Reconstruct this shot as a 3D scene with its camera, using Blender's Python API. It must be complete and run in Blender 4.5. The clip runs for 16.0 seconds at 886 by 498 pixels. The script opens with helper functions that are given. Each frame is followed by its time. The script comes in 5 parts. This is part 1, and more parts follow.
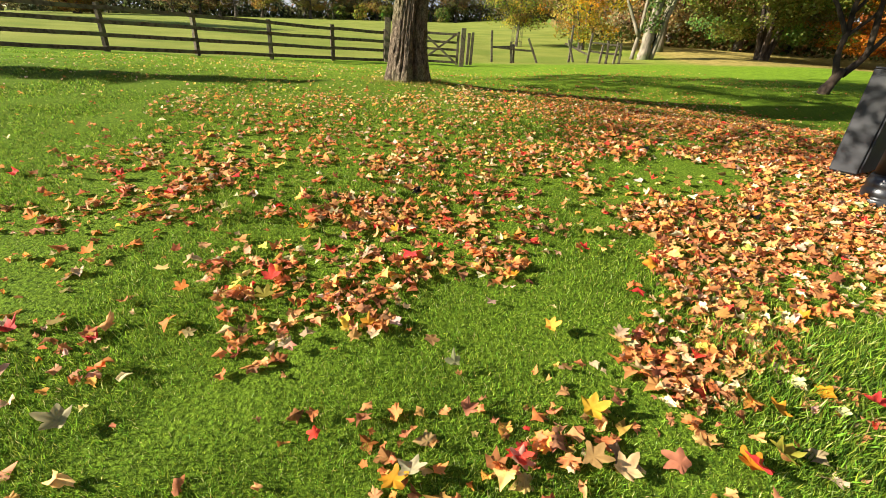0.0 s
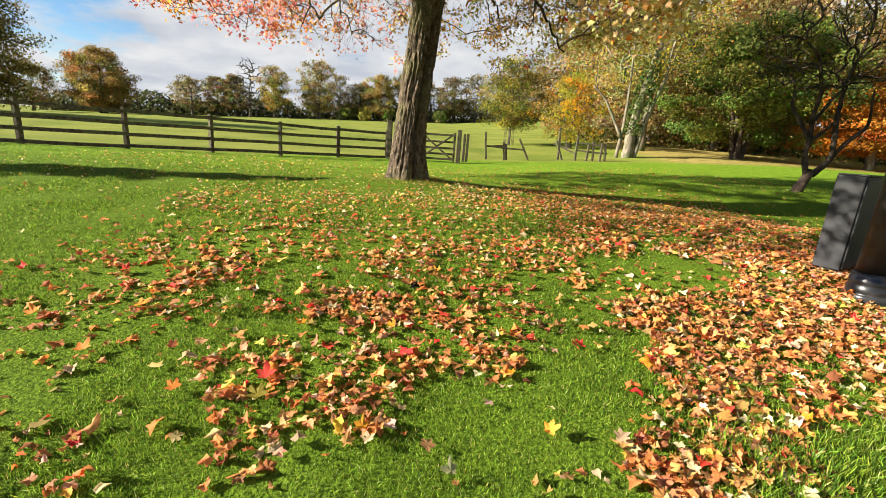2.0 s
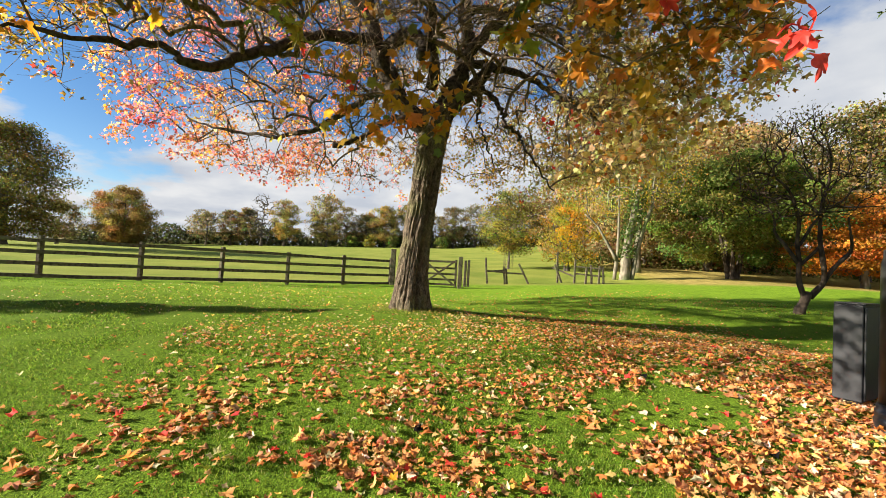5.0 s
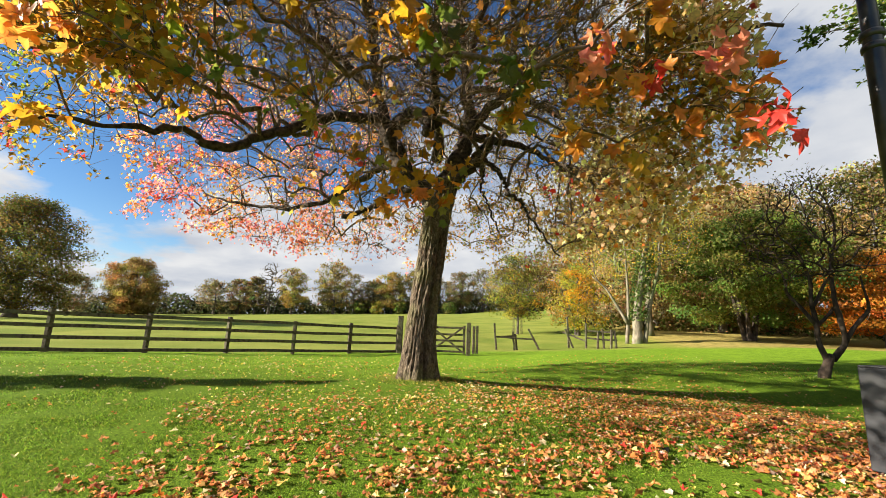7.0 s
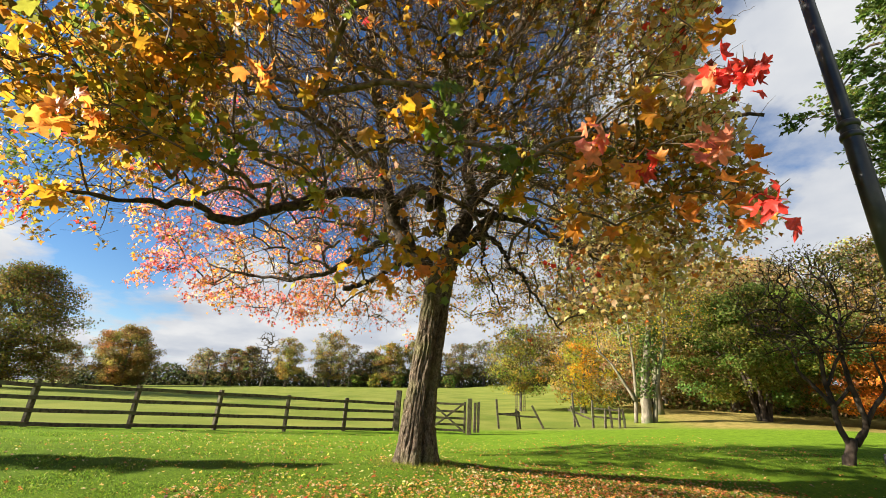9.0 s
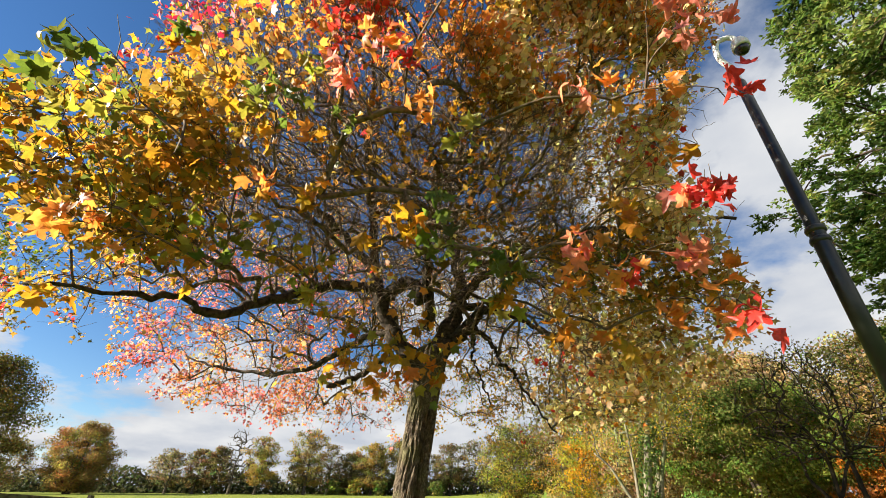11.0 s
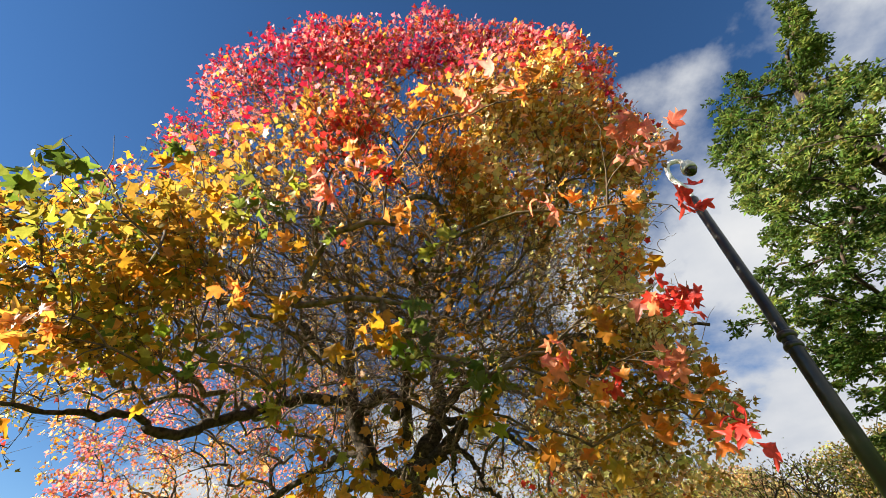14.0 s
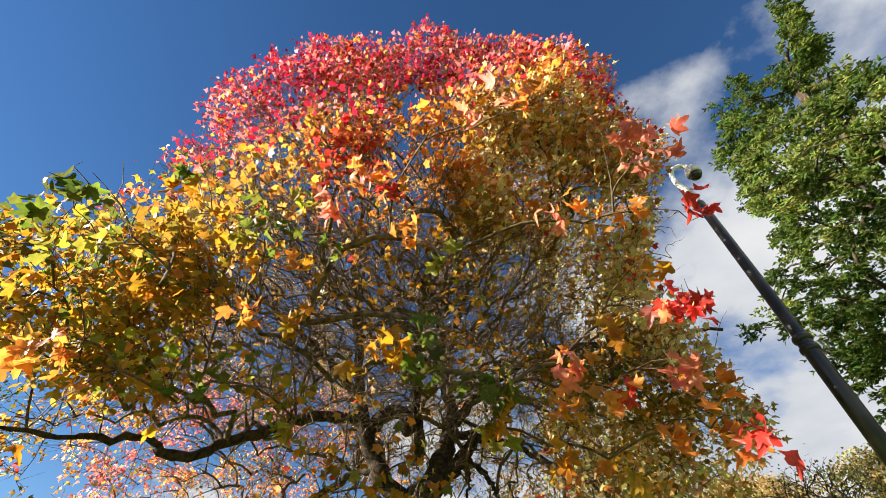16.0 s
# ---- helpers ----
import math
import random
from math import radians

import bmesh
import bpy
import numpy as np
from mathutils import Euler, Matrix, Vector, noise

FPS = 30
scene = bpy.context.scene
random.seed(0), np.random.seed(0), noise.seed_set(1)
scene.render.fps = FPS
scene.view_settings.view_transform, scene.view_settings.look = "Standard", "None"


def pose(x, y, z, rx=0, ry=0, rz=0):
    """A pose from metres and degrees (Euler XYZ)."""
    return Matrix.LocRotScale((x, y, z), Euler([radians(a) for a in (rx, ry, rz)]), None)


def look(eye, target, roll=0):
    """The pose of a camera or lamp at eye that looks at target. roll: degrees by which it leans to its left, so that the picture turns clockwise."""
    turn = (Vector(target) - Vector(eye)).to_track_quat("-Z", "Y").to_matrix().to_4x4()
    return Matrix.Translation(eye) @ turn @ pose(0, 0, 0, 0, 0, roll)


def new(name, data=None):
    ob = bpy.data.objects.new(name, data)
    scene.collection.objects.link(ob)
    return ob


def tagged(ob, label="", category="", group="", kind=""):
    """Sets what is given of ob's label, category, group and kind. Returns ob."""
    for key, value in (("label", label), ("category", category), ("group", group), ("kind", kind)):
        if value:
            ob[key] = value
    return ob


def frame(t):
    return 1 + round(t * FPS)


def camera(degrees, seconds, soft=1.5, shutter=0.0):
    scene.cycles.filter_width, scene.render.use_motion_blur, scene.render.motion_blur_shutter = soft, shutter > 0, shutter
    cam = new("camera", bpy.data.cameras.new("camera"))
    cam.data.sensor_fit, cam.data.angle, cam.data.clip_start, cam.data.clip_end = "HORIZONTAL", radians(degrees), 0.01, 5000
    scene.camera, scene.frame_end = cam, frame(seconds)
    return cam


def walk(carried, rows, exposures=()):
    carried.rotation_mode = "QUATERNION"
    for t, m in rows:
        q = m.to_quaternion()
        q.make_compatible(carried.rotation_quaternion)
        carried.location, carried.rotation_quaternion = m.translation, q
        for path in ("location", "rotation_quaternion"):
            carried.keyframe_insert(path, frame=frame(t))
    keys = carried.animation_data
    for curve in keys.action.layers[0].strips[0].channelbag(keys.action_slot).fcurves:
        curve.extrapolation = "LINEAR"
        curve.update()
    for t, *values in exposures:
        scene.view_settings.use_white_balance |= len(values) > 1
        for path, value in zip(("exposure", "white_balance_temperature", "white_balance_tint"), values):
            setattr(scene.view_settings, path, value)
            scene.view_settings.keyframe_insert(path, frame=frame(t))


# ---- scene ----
EXPOSURES = [(0.0, 1.77), (16.0, 1.77)]
cam = camera(92.11, 16.0, 0.6)
walk(cam, [
    (0, look((0.002, 0.015, 1.473), (0.306, 9.031, -2.843), 4.05)),
    (0.5, look((0.001, 0.003, 1.511), (0.284, 9.233, -2.326), 3.77)),
    (1, look((0.001, -0.006, 1.522), (0.257, 9.417, -1.815), 3.61)),
    (1.5, look((0.000, -0.014, 1.533), (0.257, 9.569, -1.314), 3.81)),
    (2, look((-0.003, -0.021, 1.552), (0.252, 9.676, -0.878), 4.17)),
    (2.5, look((-0.012, -0.033, 1.584), (0.213, 9.761, -0.426), 4.54)),
    (3, look((-0.016, -0.036, 1.605), (0.149, 9.842, 0.052), 4.65)),
    (3.5, look((-0.020, -0.044, 1.630), (0.096, 9.897, 0.555), 4.50)),
    (4, look((-0.015, -0.051, 1.645), (0.060, 9.931, 1.056), 4.04)),
    (4.2, look((-0.018, -0.052, 1.650), (0.070, 9.940, 1.260), 3.78)),
    (6.3, look((-0.015, -0.098, 1.674), (-0.132, 9.803, 3.070), 2.33)),
    (6.5, look((-0.016, -0.098, 1.674), (-0.158, 9.785, 3.193), 2.32)),
    (7, look((-0.012, -0.100, 1.687), (-0.219, 9.720, 3.565), 2.23)),
    (7.5, look((-0.018, -0.102, 1.695), (-0.265, 9.642, 3.929), 2.24)),
    (8, look((-0.019, -0.103, 1.706), (-0.298, 9.549, 4.307), 2.35)),
    (8.5, look((-0.021, -0.114, 1.720), (-0.308, 9.420, 4.723), 2.60)),
    (9, look((-0.023, -0.122, 1.728), (-0.306, 9.262, 5.173), 2.92)),
    (9.2, look((-0.025, -0.127, 1.732), (-0.300, 9.185, 5.369), 3.03)),
    (11.3, look((-0.031, -0.166, 1.781), (-0.106, 8.150, 7.334), 3.07)),
    (11.5, look((-0.031, -0.169, 1.780), (-0.069, 8.054, 7.471), 3.03)),
    (12, look((-0.029, -0.166, 1.785), (0.006, 7.779, 7.859), 2.78)),
    (12.5, look((-0.027, -0.160, 1.781), (0.069, 7.501, 8.207), 2.49)),
    (13, look((-0.025, -0.161, 1.785), (0.131, 7.232, 8.517), 2.06)),
    (13.5, look((-0.022, -0.168, 1.786), (0.181, 6.963, 8.794), 1.52)),
    (14, look((-0.016, -0.169, 1.789), (0.218, 6.711, 9.042), 1.15)),
    (14.5, look((-0.019, -0.174, 1.790), (0.245, 6.535, 9.201), 0.64)),
    (15, look((-0.015, -0.173, 1.796), (0.225, 6.441, 9.293), 0.42)),
    (15.5, look((-0.014, -0.163, 1.793), (0.162, 6.442, 9.299), 0.30)),
    (16, look((-0.019, -0.173, 1.793), (0.061, 6.505, 9.237), 0.25)),
], exposures=EXPOSURES)

# ---- world, sun ----
SUN_EL, SUN_AZ = radians(23), radians(-97)      # azimuth from +y, clockwise
SUN_DIR = Vector((math.sin(SUN_AZ) * math.cos(SUN_EL), math.cos(SUN_AZ) * math.cos(SUN_EL), math.sin(SUN_EL)))

sun_data = bpy.data.lights.new("sun", "SUN")
sun_data.energy, sun_data.angle, sun_data.color = 5.0, radians(0.5), (1.0, 0.93, 0.80)
sun = new("sun", sun_data)
sun.matrix_world = look(SUN_DIR * 60, (0, 0, 0))


def make_world():
    world = bpy.data.worlds.new("sky")
    world.use_nodes = True
    scene.world = world
    nt = world.node_tree
    N, L = nt.nodes, nt.links
    bg = N["Background"]
    sky = N.new("ShaderNodeTexSky")
    sky.sky_type, sky.sun_disc = "NISHITA", False
    sky.sun_elevation, sky.sun_rotation = SUN_EL, SUN_AZ
    sky.air_density, sky.dust_density, sky.ozone_density = 1.0, 0.0, 2.4
    geo = N.new("ShaderNodeTexCoord")
    sep = N.new("ShaderNodeSeparateXYZ")
    L.new(geo.outputs["Generated"], sep.inputs[0])

    def m(op, a, b=None, clamp=False):
        n = N.new("ShaderNodeMath")
        n.operation, n.use_clamp = op, clamp
        for i, v in enumerate((a, b)):
            if v is None:
                continue
            if isinstance(v, (int, float)):
                n.inputs[i].default_value = v
            else:
                L.new(v, n.inputs[i])
        return n.outputs[0]

    z = m("MAXIMUM", sep.outputs[2], 0.0)
    den = m("ADD", z, 0.22)
    com = N.new("ShaderNodeCombineXYZ")
    L.new(m("DIVIDE", sep.outputs[0], den), com.inputs[0])
    L.new(m("DIVIDE", sep.outputs[1], den), com.inputs[1])
    nz = N.new("ShaderNodeTexNoise")
    nz.inputs["Scale"].default_value, nz.inputs["Detail"].default_value = 1.25, 10
    nz.inputs["Roughness"].default_value = 0.55
    L.new(com.outputs[0], nz.inputs["Vector"])
    # clouds thicken toward the horizon, thin wisps overhead
    low = m("SUBTRACT", 1.0, m("MULTIPLY", z, 1.9), True)
    cover = m("ADD", m("ADD", nz.outputs["Fac"], m("MULTIPLY", low, 0.40)), m("MULTIPLY", sep.outputs[0], 0.26))
    ramp = N.new("ShaderNodeValToRGB")
    ramp.color_ramp.elements[0].position, ramp.color_ramp.elements[1].position = 0.56, 0.65
    L.new(cover, ramp.inputs[0])
    nz2 = N.new("ShaderNodeTexNoise")
    nz2.inputs["Scale"].default_value, nz2.inputs["Detail"].default_value = 2.6, 6
    L.new(com.outputs[0], nz2.inputs["Vector"])
    shade = N.new("ShaderNodeValToRGB")
    shade.color_ramp.elements[0].position, shade.color_ramp.elements[1].position = 0.35, 0.65
    shade.color_ramp.elements[0].color = (3.3, 3.55, 4.0, 1)
    shade.color_ramp.elements[1].color = (4.9, 4.95, 5.0, 1)
    L.new(nz2.outputs["Fac"], shade.inputs[0])
    mix = N.new("ShaderNodeMixRGB")
    L.new(ramp.outputs[0], mix.inputs[0])
    deep = N.new("ShaderNodeHueSaturation")
    deep.inputs["Saturation"].default_value, deep.inputs["Hue"].default_value, deep.inputs["Value"].default_value = 1.22, 0.506, 0.86
    L.new(sky.outputs[0], deep.inputs["Color"])
    L.new(deep.outputs[0], mix.inputs[1])
    L.new(shade.outputs[0], mix.inputs[2])
    L.new(mix.outputs[0], bg.inputs[0])
    bg.inputs[1].default_value = 0.05


make_world()


# ---- materials ----
def material(name, base, second, scale=8.0, rough=0.8, bump=0.3, bump_scale=None, metal=0.0, detail=6, third=None, third_scale=1.5, spec=0.3, stretch=(1, 1, 1)):
    """Two-tone noise material in object space with a slower stain and a fine relief."""
    mat = bpy.data.materials.new(name)
    mat.use_nodes = True
    N, L = mat.node_tree.nodes, mat.node_tree.links
    b = N["Principled BSDF"]
    b.inputs["Roughness"].default_value, b.inputs["Metallic"].default_value = rough, metal
    b.inputs["Specular IOR Level"].default_value = spec
    tc = N.new("ShaderNodeTexCoord")
    mp = N.new("ShaderNodeMapping")
    mp.inputs["Scale"].default_value = stretch
    L.new(tc.outputs["Object"], mp.inputs[0])
    n1 = N.new("ShaderNodeTexNoise")
    n1.inputs["Scale"].default_value, n1.inputs["Detail"].default_value = scale, detail
    L.new(mp.outputs[0], n1.inputs["Vector"])
    r = N.new("ShaderNodeValToRGB")
    r.color_ramp.elements[0].position, r.color_ramp.elements[1].position = 0.36, 0.64
    r.color_ramp.elements[0].color, r.color_ramp.elements[1].color = (*base, 1), (*second, 1)
    L.new(n1.outputs["Fac"], r.inputs[0])
    out = r.outputs[0]
    if third:
        n2 = N.new("ShaderNodeTexNoise")
        n2.inputs["Scale"].default_value, n2.inputs["Detail"].default_value = third_scale, 4
        L.new(tc.outputs["Object"], n2.inputs["Vector"])
        r2 = N.new("ShaderNodeValToRGB")
        r2.color_ramp.elements[0].position, r2.color_ramp.elements[1].position = 0.48, 0.62
        L.new(n2.outputs["Fac"], r2.inputs[0])
        mx = N.new("ShaderNodeMixRGB")
        L.new(r2.outputs[0], mx.inputs[0])
        L.new(out, mx.inputs[1])
        mx.inputs[2].default_value = (*third, 1)
        out = mx.outputs[0]
    L.new(out, b.inputs["Base Color"])
    if bump:
        n3 = N.new("ShaderNodeTexNoise")
        n3.inputs["Scale"].default_value, n3.inputs["Detail"].default_value = bump_scale or scale * 2.5, 8
        L.new(mp.outputs[0], n3.inputs["Vector"])
        bp = N.new("ShaderNodeBump")
        bp.inputs["Strength"].default_value, bp.inputs["Distance"].default_value = bump, 0.02
        L.new(n3.outputs["Fac"], bp.inputs["Height"])
        L.new(bp.outputs[0], b.inputs["Normal"])
    return mat


def leaf_material(name, translucent=0.4, rough=0.5, spec=0.35):
    """Leaf blade: its own hue attribute with blotches; light shines partly through."""
    mat = bpy.data.materials.new(name)
    mat.use_nodes = True
    N, L = mat.node_tree.nodes, mat.node_tree.links
    b, out = N["Principled BSDF"], N["Material Output"]
    b.inputs["Roughness"].default_value, b.inputs["Specular IOR Level"].default_value = rough, spec
    at = N.new("ShaderNodeAttribute")
    at.attribute_name = "hue"
    tc = N.new("ShaderNodeTexCoord")
    nz = N.new("ShaderNodeTexNoise")
    nz.inputs["Scale"].default_value, nz.inputs["Detail"].default_value = 30, 4
    L.new(tc.outputs["Object"], nz.inputs["Vector"])
    hsv = N.new("ShaderNodeHueSaturation")
    mr = N.new("ShaderNodeMapRange")
    mr.inputs["From Min"].default_value, mr.inputs["From Max"].default_value = 0.3, 0.7
    mr.inputs["To Min"].default_value, mr.inputs["To Max"].default_value = 0.75, 1.2
    L.new(nz.outputs["Fac"], mr.inputs["Value"])
    L.new(mr.outputs[0], hsv.inputs["Value"])
    L.new(at.outputs["Color"], hsv.inputs["Color"])
    L.new(hsv.outputs[0], b.inputs["Base Color"])
    tr = N.new("ShaderNodeBsdfTranslucent")
    L.new(hsv.outputs[0], tr.inputs["Color"])
    mx = N.new("ShaderNodeMixShader")
    mx.inputs[0].default_value = translucent
    L.new(b.outputs[0], mx.inputs[1])
    L.new(tr.outputs[0], mx.inputs[2])
    L.new(mx.outputs[0], out.inputs["Surface"])
    return mat


def ground_material():
    """Mown lawn near, paler pasture beyond the fence, brown leaf-strewn floor under the wood."""
    mat = bpy.data.materials.new("lawn_and_pasture")
    mat.use_nodes = True
    N, L = mat.node_tree.nodes, mat.node_tree.links
    b = N["Principled BSDF"]
    b.inputs["Roughness"].default_value, b.inputs["Specular IOR Level"].default_value = 0.95, 0.04
    tc = N.new("ShaderNodeTexCoord")

    def noise_ramp(scale, c0, c1, p0=0.35, p1=0.65, detail=6):
        n = N.new("ShaderNodeTexNoise")
        n.inputs["Scale"].default_value, n.inputs["Detail"].default_value = scale, detail
        L.new(tc.outputs["Object"], n.inputs["Vector"])
        r = N.new("ShaderNodeValToRGB")
        r.color_ramp.elements[0].position, r.color_ramp.elements[1].position = p0, p1
        r.color_ramp.elements[0].color, r.color_ramp.elements[1].color = (*c0, 1), (*c1, 1)
        L.new(n.outputs["Fac"], r.inputs[0])
        return r.outputs[0]

    def mixed(fac, a, c):
        n = N.new("ShaderNodeMixRGB")
        L.new(fac, n.inputs[0])
        L.new(a, n.inputs[1])
        L.new(c, n.inputs[2])
        return n.outputs[0]

    lawn = noise_ramp(34, (0.055, 0.10, 0.008), (0.19, 0.29, 0.018))
    lawn2 = noise_ramp(5.0, (0.085, 0.16, 0.011), (0.19, 0.29, 0.024), detail=9)
    mixn = N.new("ShaderNodeMixRGB")
    mixn.inputs[0].default_value = 0.5
    L.new(lawn, mixn.inputs[1])
    L.new(lawn2, mixn.inputs[2])
    field = noise_ramp(0.35, (0.13, 0.165, 0.026), (0.21, 0.22, 0.045))
    floor = noise_ramp(3.0, (0.20, 0.165, 0.045), (0.34, 0.26, 0.08))
    at = N.new("ShaderNodeAttribute")
    at.attribute_name = "cover"
    sep = N.new("ShaderNodeSeparateColor")
    L.new(at.outputs["Color"], sep.inputs[0])
    # dark ground tone painted in for the shade between grass blades
    gap_shade = noise_ramp(55, (0.022, 0.042, 0.005), (0.125, 0.195, 0.016))
    col = mixed(sep.outputs[2], mixn.outputs[0], gap_shade)
    col = mixed(sep.outputs[0], col, field)
    col = mixed(sep.outputs[1], col, floor)
    L.new(col, b.inputs["Base Color"])
    n3 = N.new("ShaderNodeTexNoise")
    n3.inputs["Scale"].default_value, n3.inputs["Detail"].default_value = 60, 6
    L.new(tc.outputs["Object"], n3.inputs["Vector"])
    bp = N.new("ShaderNodeBump")
    bp.inputs["Strength"].default_value, bp.inputs["Distance"].default_value = 0.6, 0.03
    L.new(n3.outputs["Fac"], bp.inputs["Height"])
    L.new(bp.outputs[0], b.inputs["Normal"])
    return mat


def bark_material():
    """Corky grey-brown bark: plates parted by dark cracks, a mossy tinge in patches."""
    mat = material("sweetgum_bark", (0.075, 0.058, 0.042), (0.24, 0.185, 0.13), 22, 0.95, 0.0, stretch=(1, 1, 0.5), third=(0.18, 0.16, 0.085), third_scale=2.2, spec=0.1)
    N, L = mat.node_tree.nodes, mat.node_tree.links
    b = N["Principled BSDF"]
    tc = N.new("ShaderNodeTexCoord")
    wn = N.new("ShaderNodeTexNoise")
    wn.inputs["Scale"].default_value, wn.inputs["Detail"].default_value = 9, 3
    L.new(tc.outputs["Object"], wn.inputs["Vector"])
    add = N.new("ShaderNodeMixRGB")
    add.blend_type = "ADD"
    add.inputs[0].default_value = 0.07
    L.new(tc.outputs["Object"], add.inputs[1])
    L.new(wn.outputs["Color"], add.inputs[2])
    mp = N.new("ShaderNodeMapping")
    mp.inputs["Scale"].default_value = (1, 1, 0.36)
    L.new(add.outputs[0], mp.inputs[0])
    vo = N.new("ShaderNodeTexVoronoi")
    vo.feature = "DISTANCE_TO_EDGE"
    vo.inputs["Scale"].default_value = 52
    L.new(mp.outputs[0], vo.inputs["Vector"])
    cr = N.new("ShaderNodeValToRGB")
    cr.color_ramp.elements[0].position, cr.color_ramp.elements[1].position = 0.0, 0.2
    cr.color_ramp.elements[0].color, cr.color_ramp.elements[1].color = (0.45, 0.42, 0.38, 1), (1, 1, 1, 1)
    L.new(vo.outputs["Distance"], cr.inputs[0])
    mul = N.new("ShaderNodeMixRGB")
    mul.blend_type = "MULTIPLY"
    mul.inputs[0].default_value = 1.0
    L.new(b.inputs["Base Color"].links[0].from_socket, mul.inputs[1])
    L.new(cr.outputs[0], mul.inputs[2])
    L.new(mul.outputs[0], b.inputs["Base Color"])
    fn = N.new("ShaderNodeTexNoise")
    fn.inputs["Scale"].default_value, fn.inputs["Detail"].default_value = 60, 6
    L.new(mp.outputs[0], fn.inputs["Vector"])
    mth = N.new("ShaderNodeMath")
    mth.operation = "MULTIPLY_ADD"
    mth.inputs[1].default_value = 0.35
    L.new(fn.outputs["Fac"], mth.inputs[0])
    L.new(cr.outputs[0], mth.inputs[2])
    bp = N.new("ShaderNodeBump")
    bp.inputs["Strength"].default_value, bp.inputs["Distance"].default_value = 0.9, 0.018
    L.new(mth.outputs[0], bp.inputs["Height"])
    L.new(bp.outputs[0], b.inputs["Normal"])
    return mat


M_GROUND = ground_material()
M_LEAF = leaf_material("autumn_leaf", 0.66, 0.42, 0.4)
M_DRY = leaf_material("dry_fallen_leaf", 0.38, 0.7, 0.2)
M_FAR_LEAF = leaf_material("distant_foliage", 0.55, 0.8, 0.06)
M_GRASS = leaf_material("grass_blade", 0.42, 0.75, 0.08)
M_BARK = bark_material()
# limb bark darker than the trunk's: the crown's shade put into its colour
M_LIMB = material("shaded_limb_bark", (0.025, 0.019, 0.015), (0.085, 0.064, 0.047), 18, 0.95, 0.6, 30, spec=0.1)
M_TWIG = material("twig_bark", (0.06, 0.043, 0.03), (0.19, 0.135, 0.085), 25, 0.9, 0.2, spec=0.15)
M_PALE_BARK = material("pale_bark", (0.10, 0.085, 0.06), (0.25, 0.21, 0.15), 7, 0.95, 0.6, 16, stretch=(1, 1, 0.35), third=(0.10, 0.12, 0.05), third_scale=0.8, spec=0.1)
M_DARK_BARK = material("dark_bark", (0.028, 0.021, 0.016), (0.085, 0.062, 0.045), 10, 0.95, 0.6, 22, stretch=(1, 1, 0.4), spec=0.1)
M_FAR_BARK = material("grey_brown_bark", (0.05, 0.042, 0.033), (0.13, 0.11, 0.085), 3, 0.95, 0.4, 8, spec=0.1)
M_RAIL = material("weathered_fence_wood", (0.05, 0.04, 0.027), (0.13, 0.105, 0.068), 12, 0.9, 0.5, 40, third=(0.11, 0.11, 0.055), third_scale=3.0, spec=0.15)
M_BLACK = material("black_gloss_paint", (0.012, 0.012, 0.013), (0.022, 0.022, 0.024), 6, 0.32, 0.08, 14, third=(0.04, 0.038, 0.035), third_scale=4.0, spec=0.5)
M_CABINET = material("black_satin_steel", (0.014, 0.014, 0.016), (0.026, 0.026, 0.028), 4, 0.45, 0.06, 9, third=(0.035, 0.035, 0.035), third_scale=3.0, spec=0.35)
M_WHITE = material("off_white_enamel", (0.62, 0.62, 0.60), (0.78, 0.78, 0.76), 10, 0.4, 0.05, third=(0.5, 0.49, 0.46), spec=0.4)
M_LENS = material("smoked_dome", (0.01, 0.01, 0.011), (0.015, 0.015, 0.016), 5, 0.08, 0.0, spec=0.6)
M_STEEL = material("galvanised_steel", (0.38, 0.38, 0.38), (0.52, 0.52, 0.52), 20, 0.45, 0.1, metal=0.9)


# ---- helpers of this scene ----
def smooth01(a, b, v):
    v = np.clip((np.asarray(v, float) - a) / (b - a), 0, 1)
    return v * v * (3 - 2 * v)


PROFILE_Y = [-40, -5, 0, 5.5, 8, 10, 12, 15, 20, 40, 130, 300, 900]
PROFILE_Z = [-4, -0.83, 0, 0.92, 0.96, 0.86, 0.77, 0.68, 0.85, 2.0, 7, 10, 12]


def ground_z(x, y):
    """Height of the ground: a bank up to the tree, a dip at the fence, then the rising pasture."""
    x, y = np.asarray(x, float), np.asarray(y, float)
    z = sum(np.interp(y + o, PROFILE_Y, PROFILE_Z) for o in (-1, -0.5, 0, 0.5, 1)) / 5
    z = z + 0.012 * np.clip(x, -15, 15) * smooth01(-3, 0, y) * (1 - smooth01(6, 14, y))
    z = z + 0.04 * np.clip(x, -120, 120) * smooth01(20, 80, y)
    z = z + 0.2 * smooth01(0.5, 4, x) * smooth01(6, 11, y) * (1 - smooth01(15, 22, y))
    z = z - 0.06 * np.clip(x - 0.3, 0, 5) * smooth01(4.6, 6.0, y) * (1 - smooth01(6.8, 8.2, y))
    z = z + 0.07 * np.exp(-((x + 0.45) ** 2 + (y - 6.45) ** 2) / 0.42)
    return z + 0.06 * np.clip(x - 3, 0, 11) * smooth01(7, 17, y)


def mesh_from(name, verts, faces, smooth=False):
    me = bpy.data.meshes.new(name)
    me.from_pydata([tuple(v) for v in verts], [], faces)
    if smooth:
        me.polygons.foreach_set("use_smooth", [True] * len(me.polygons))
    return me


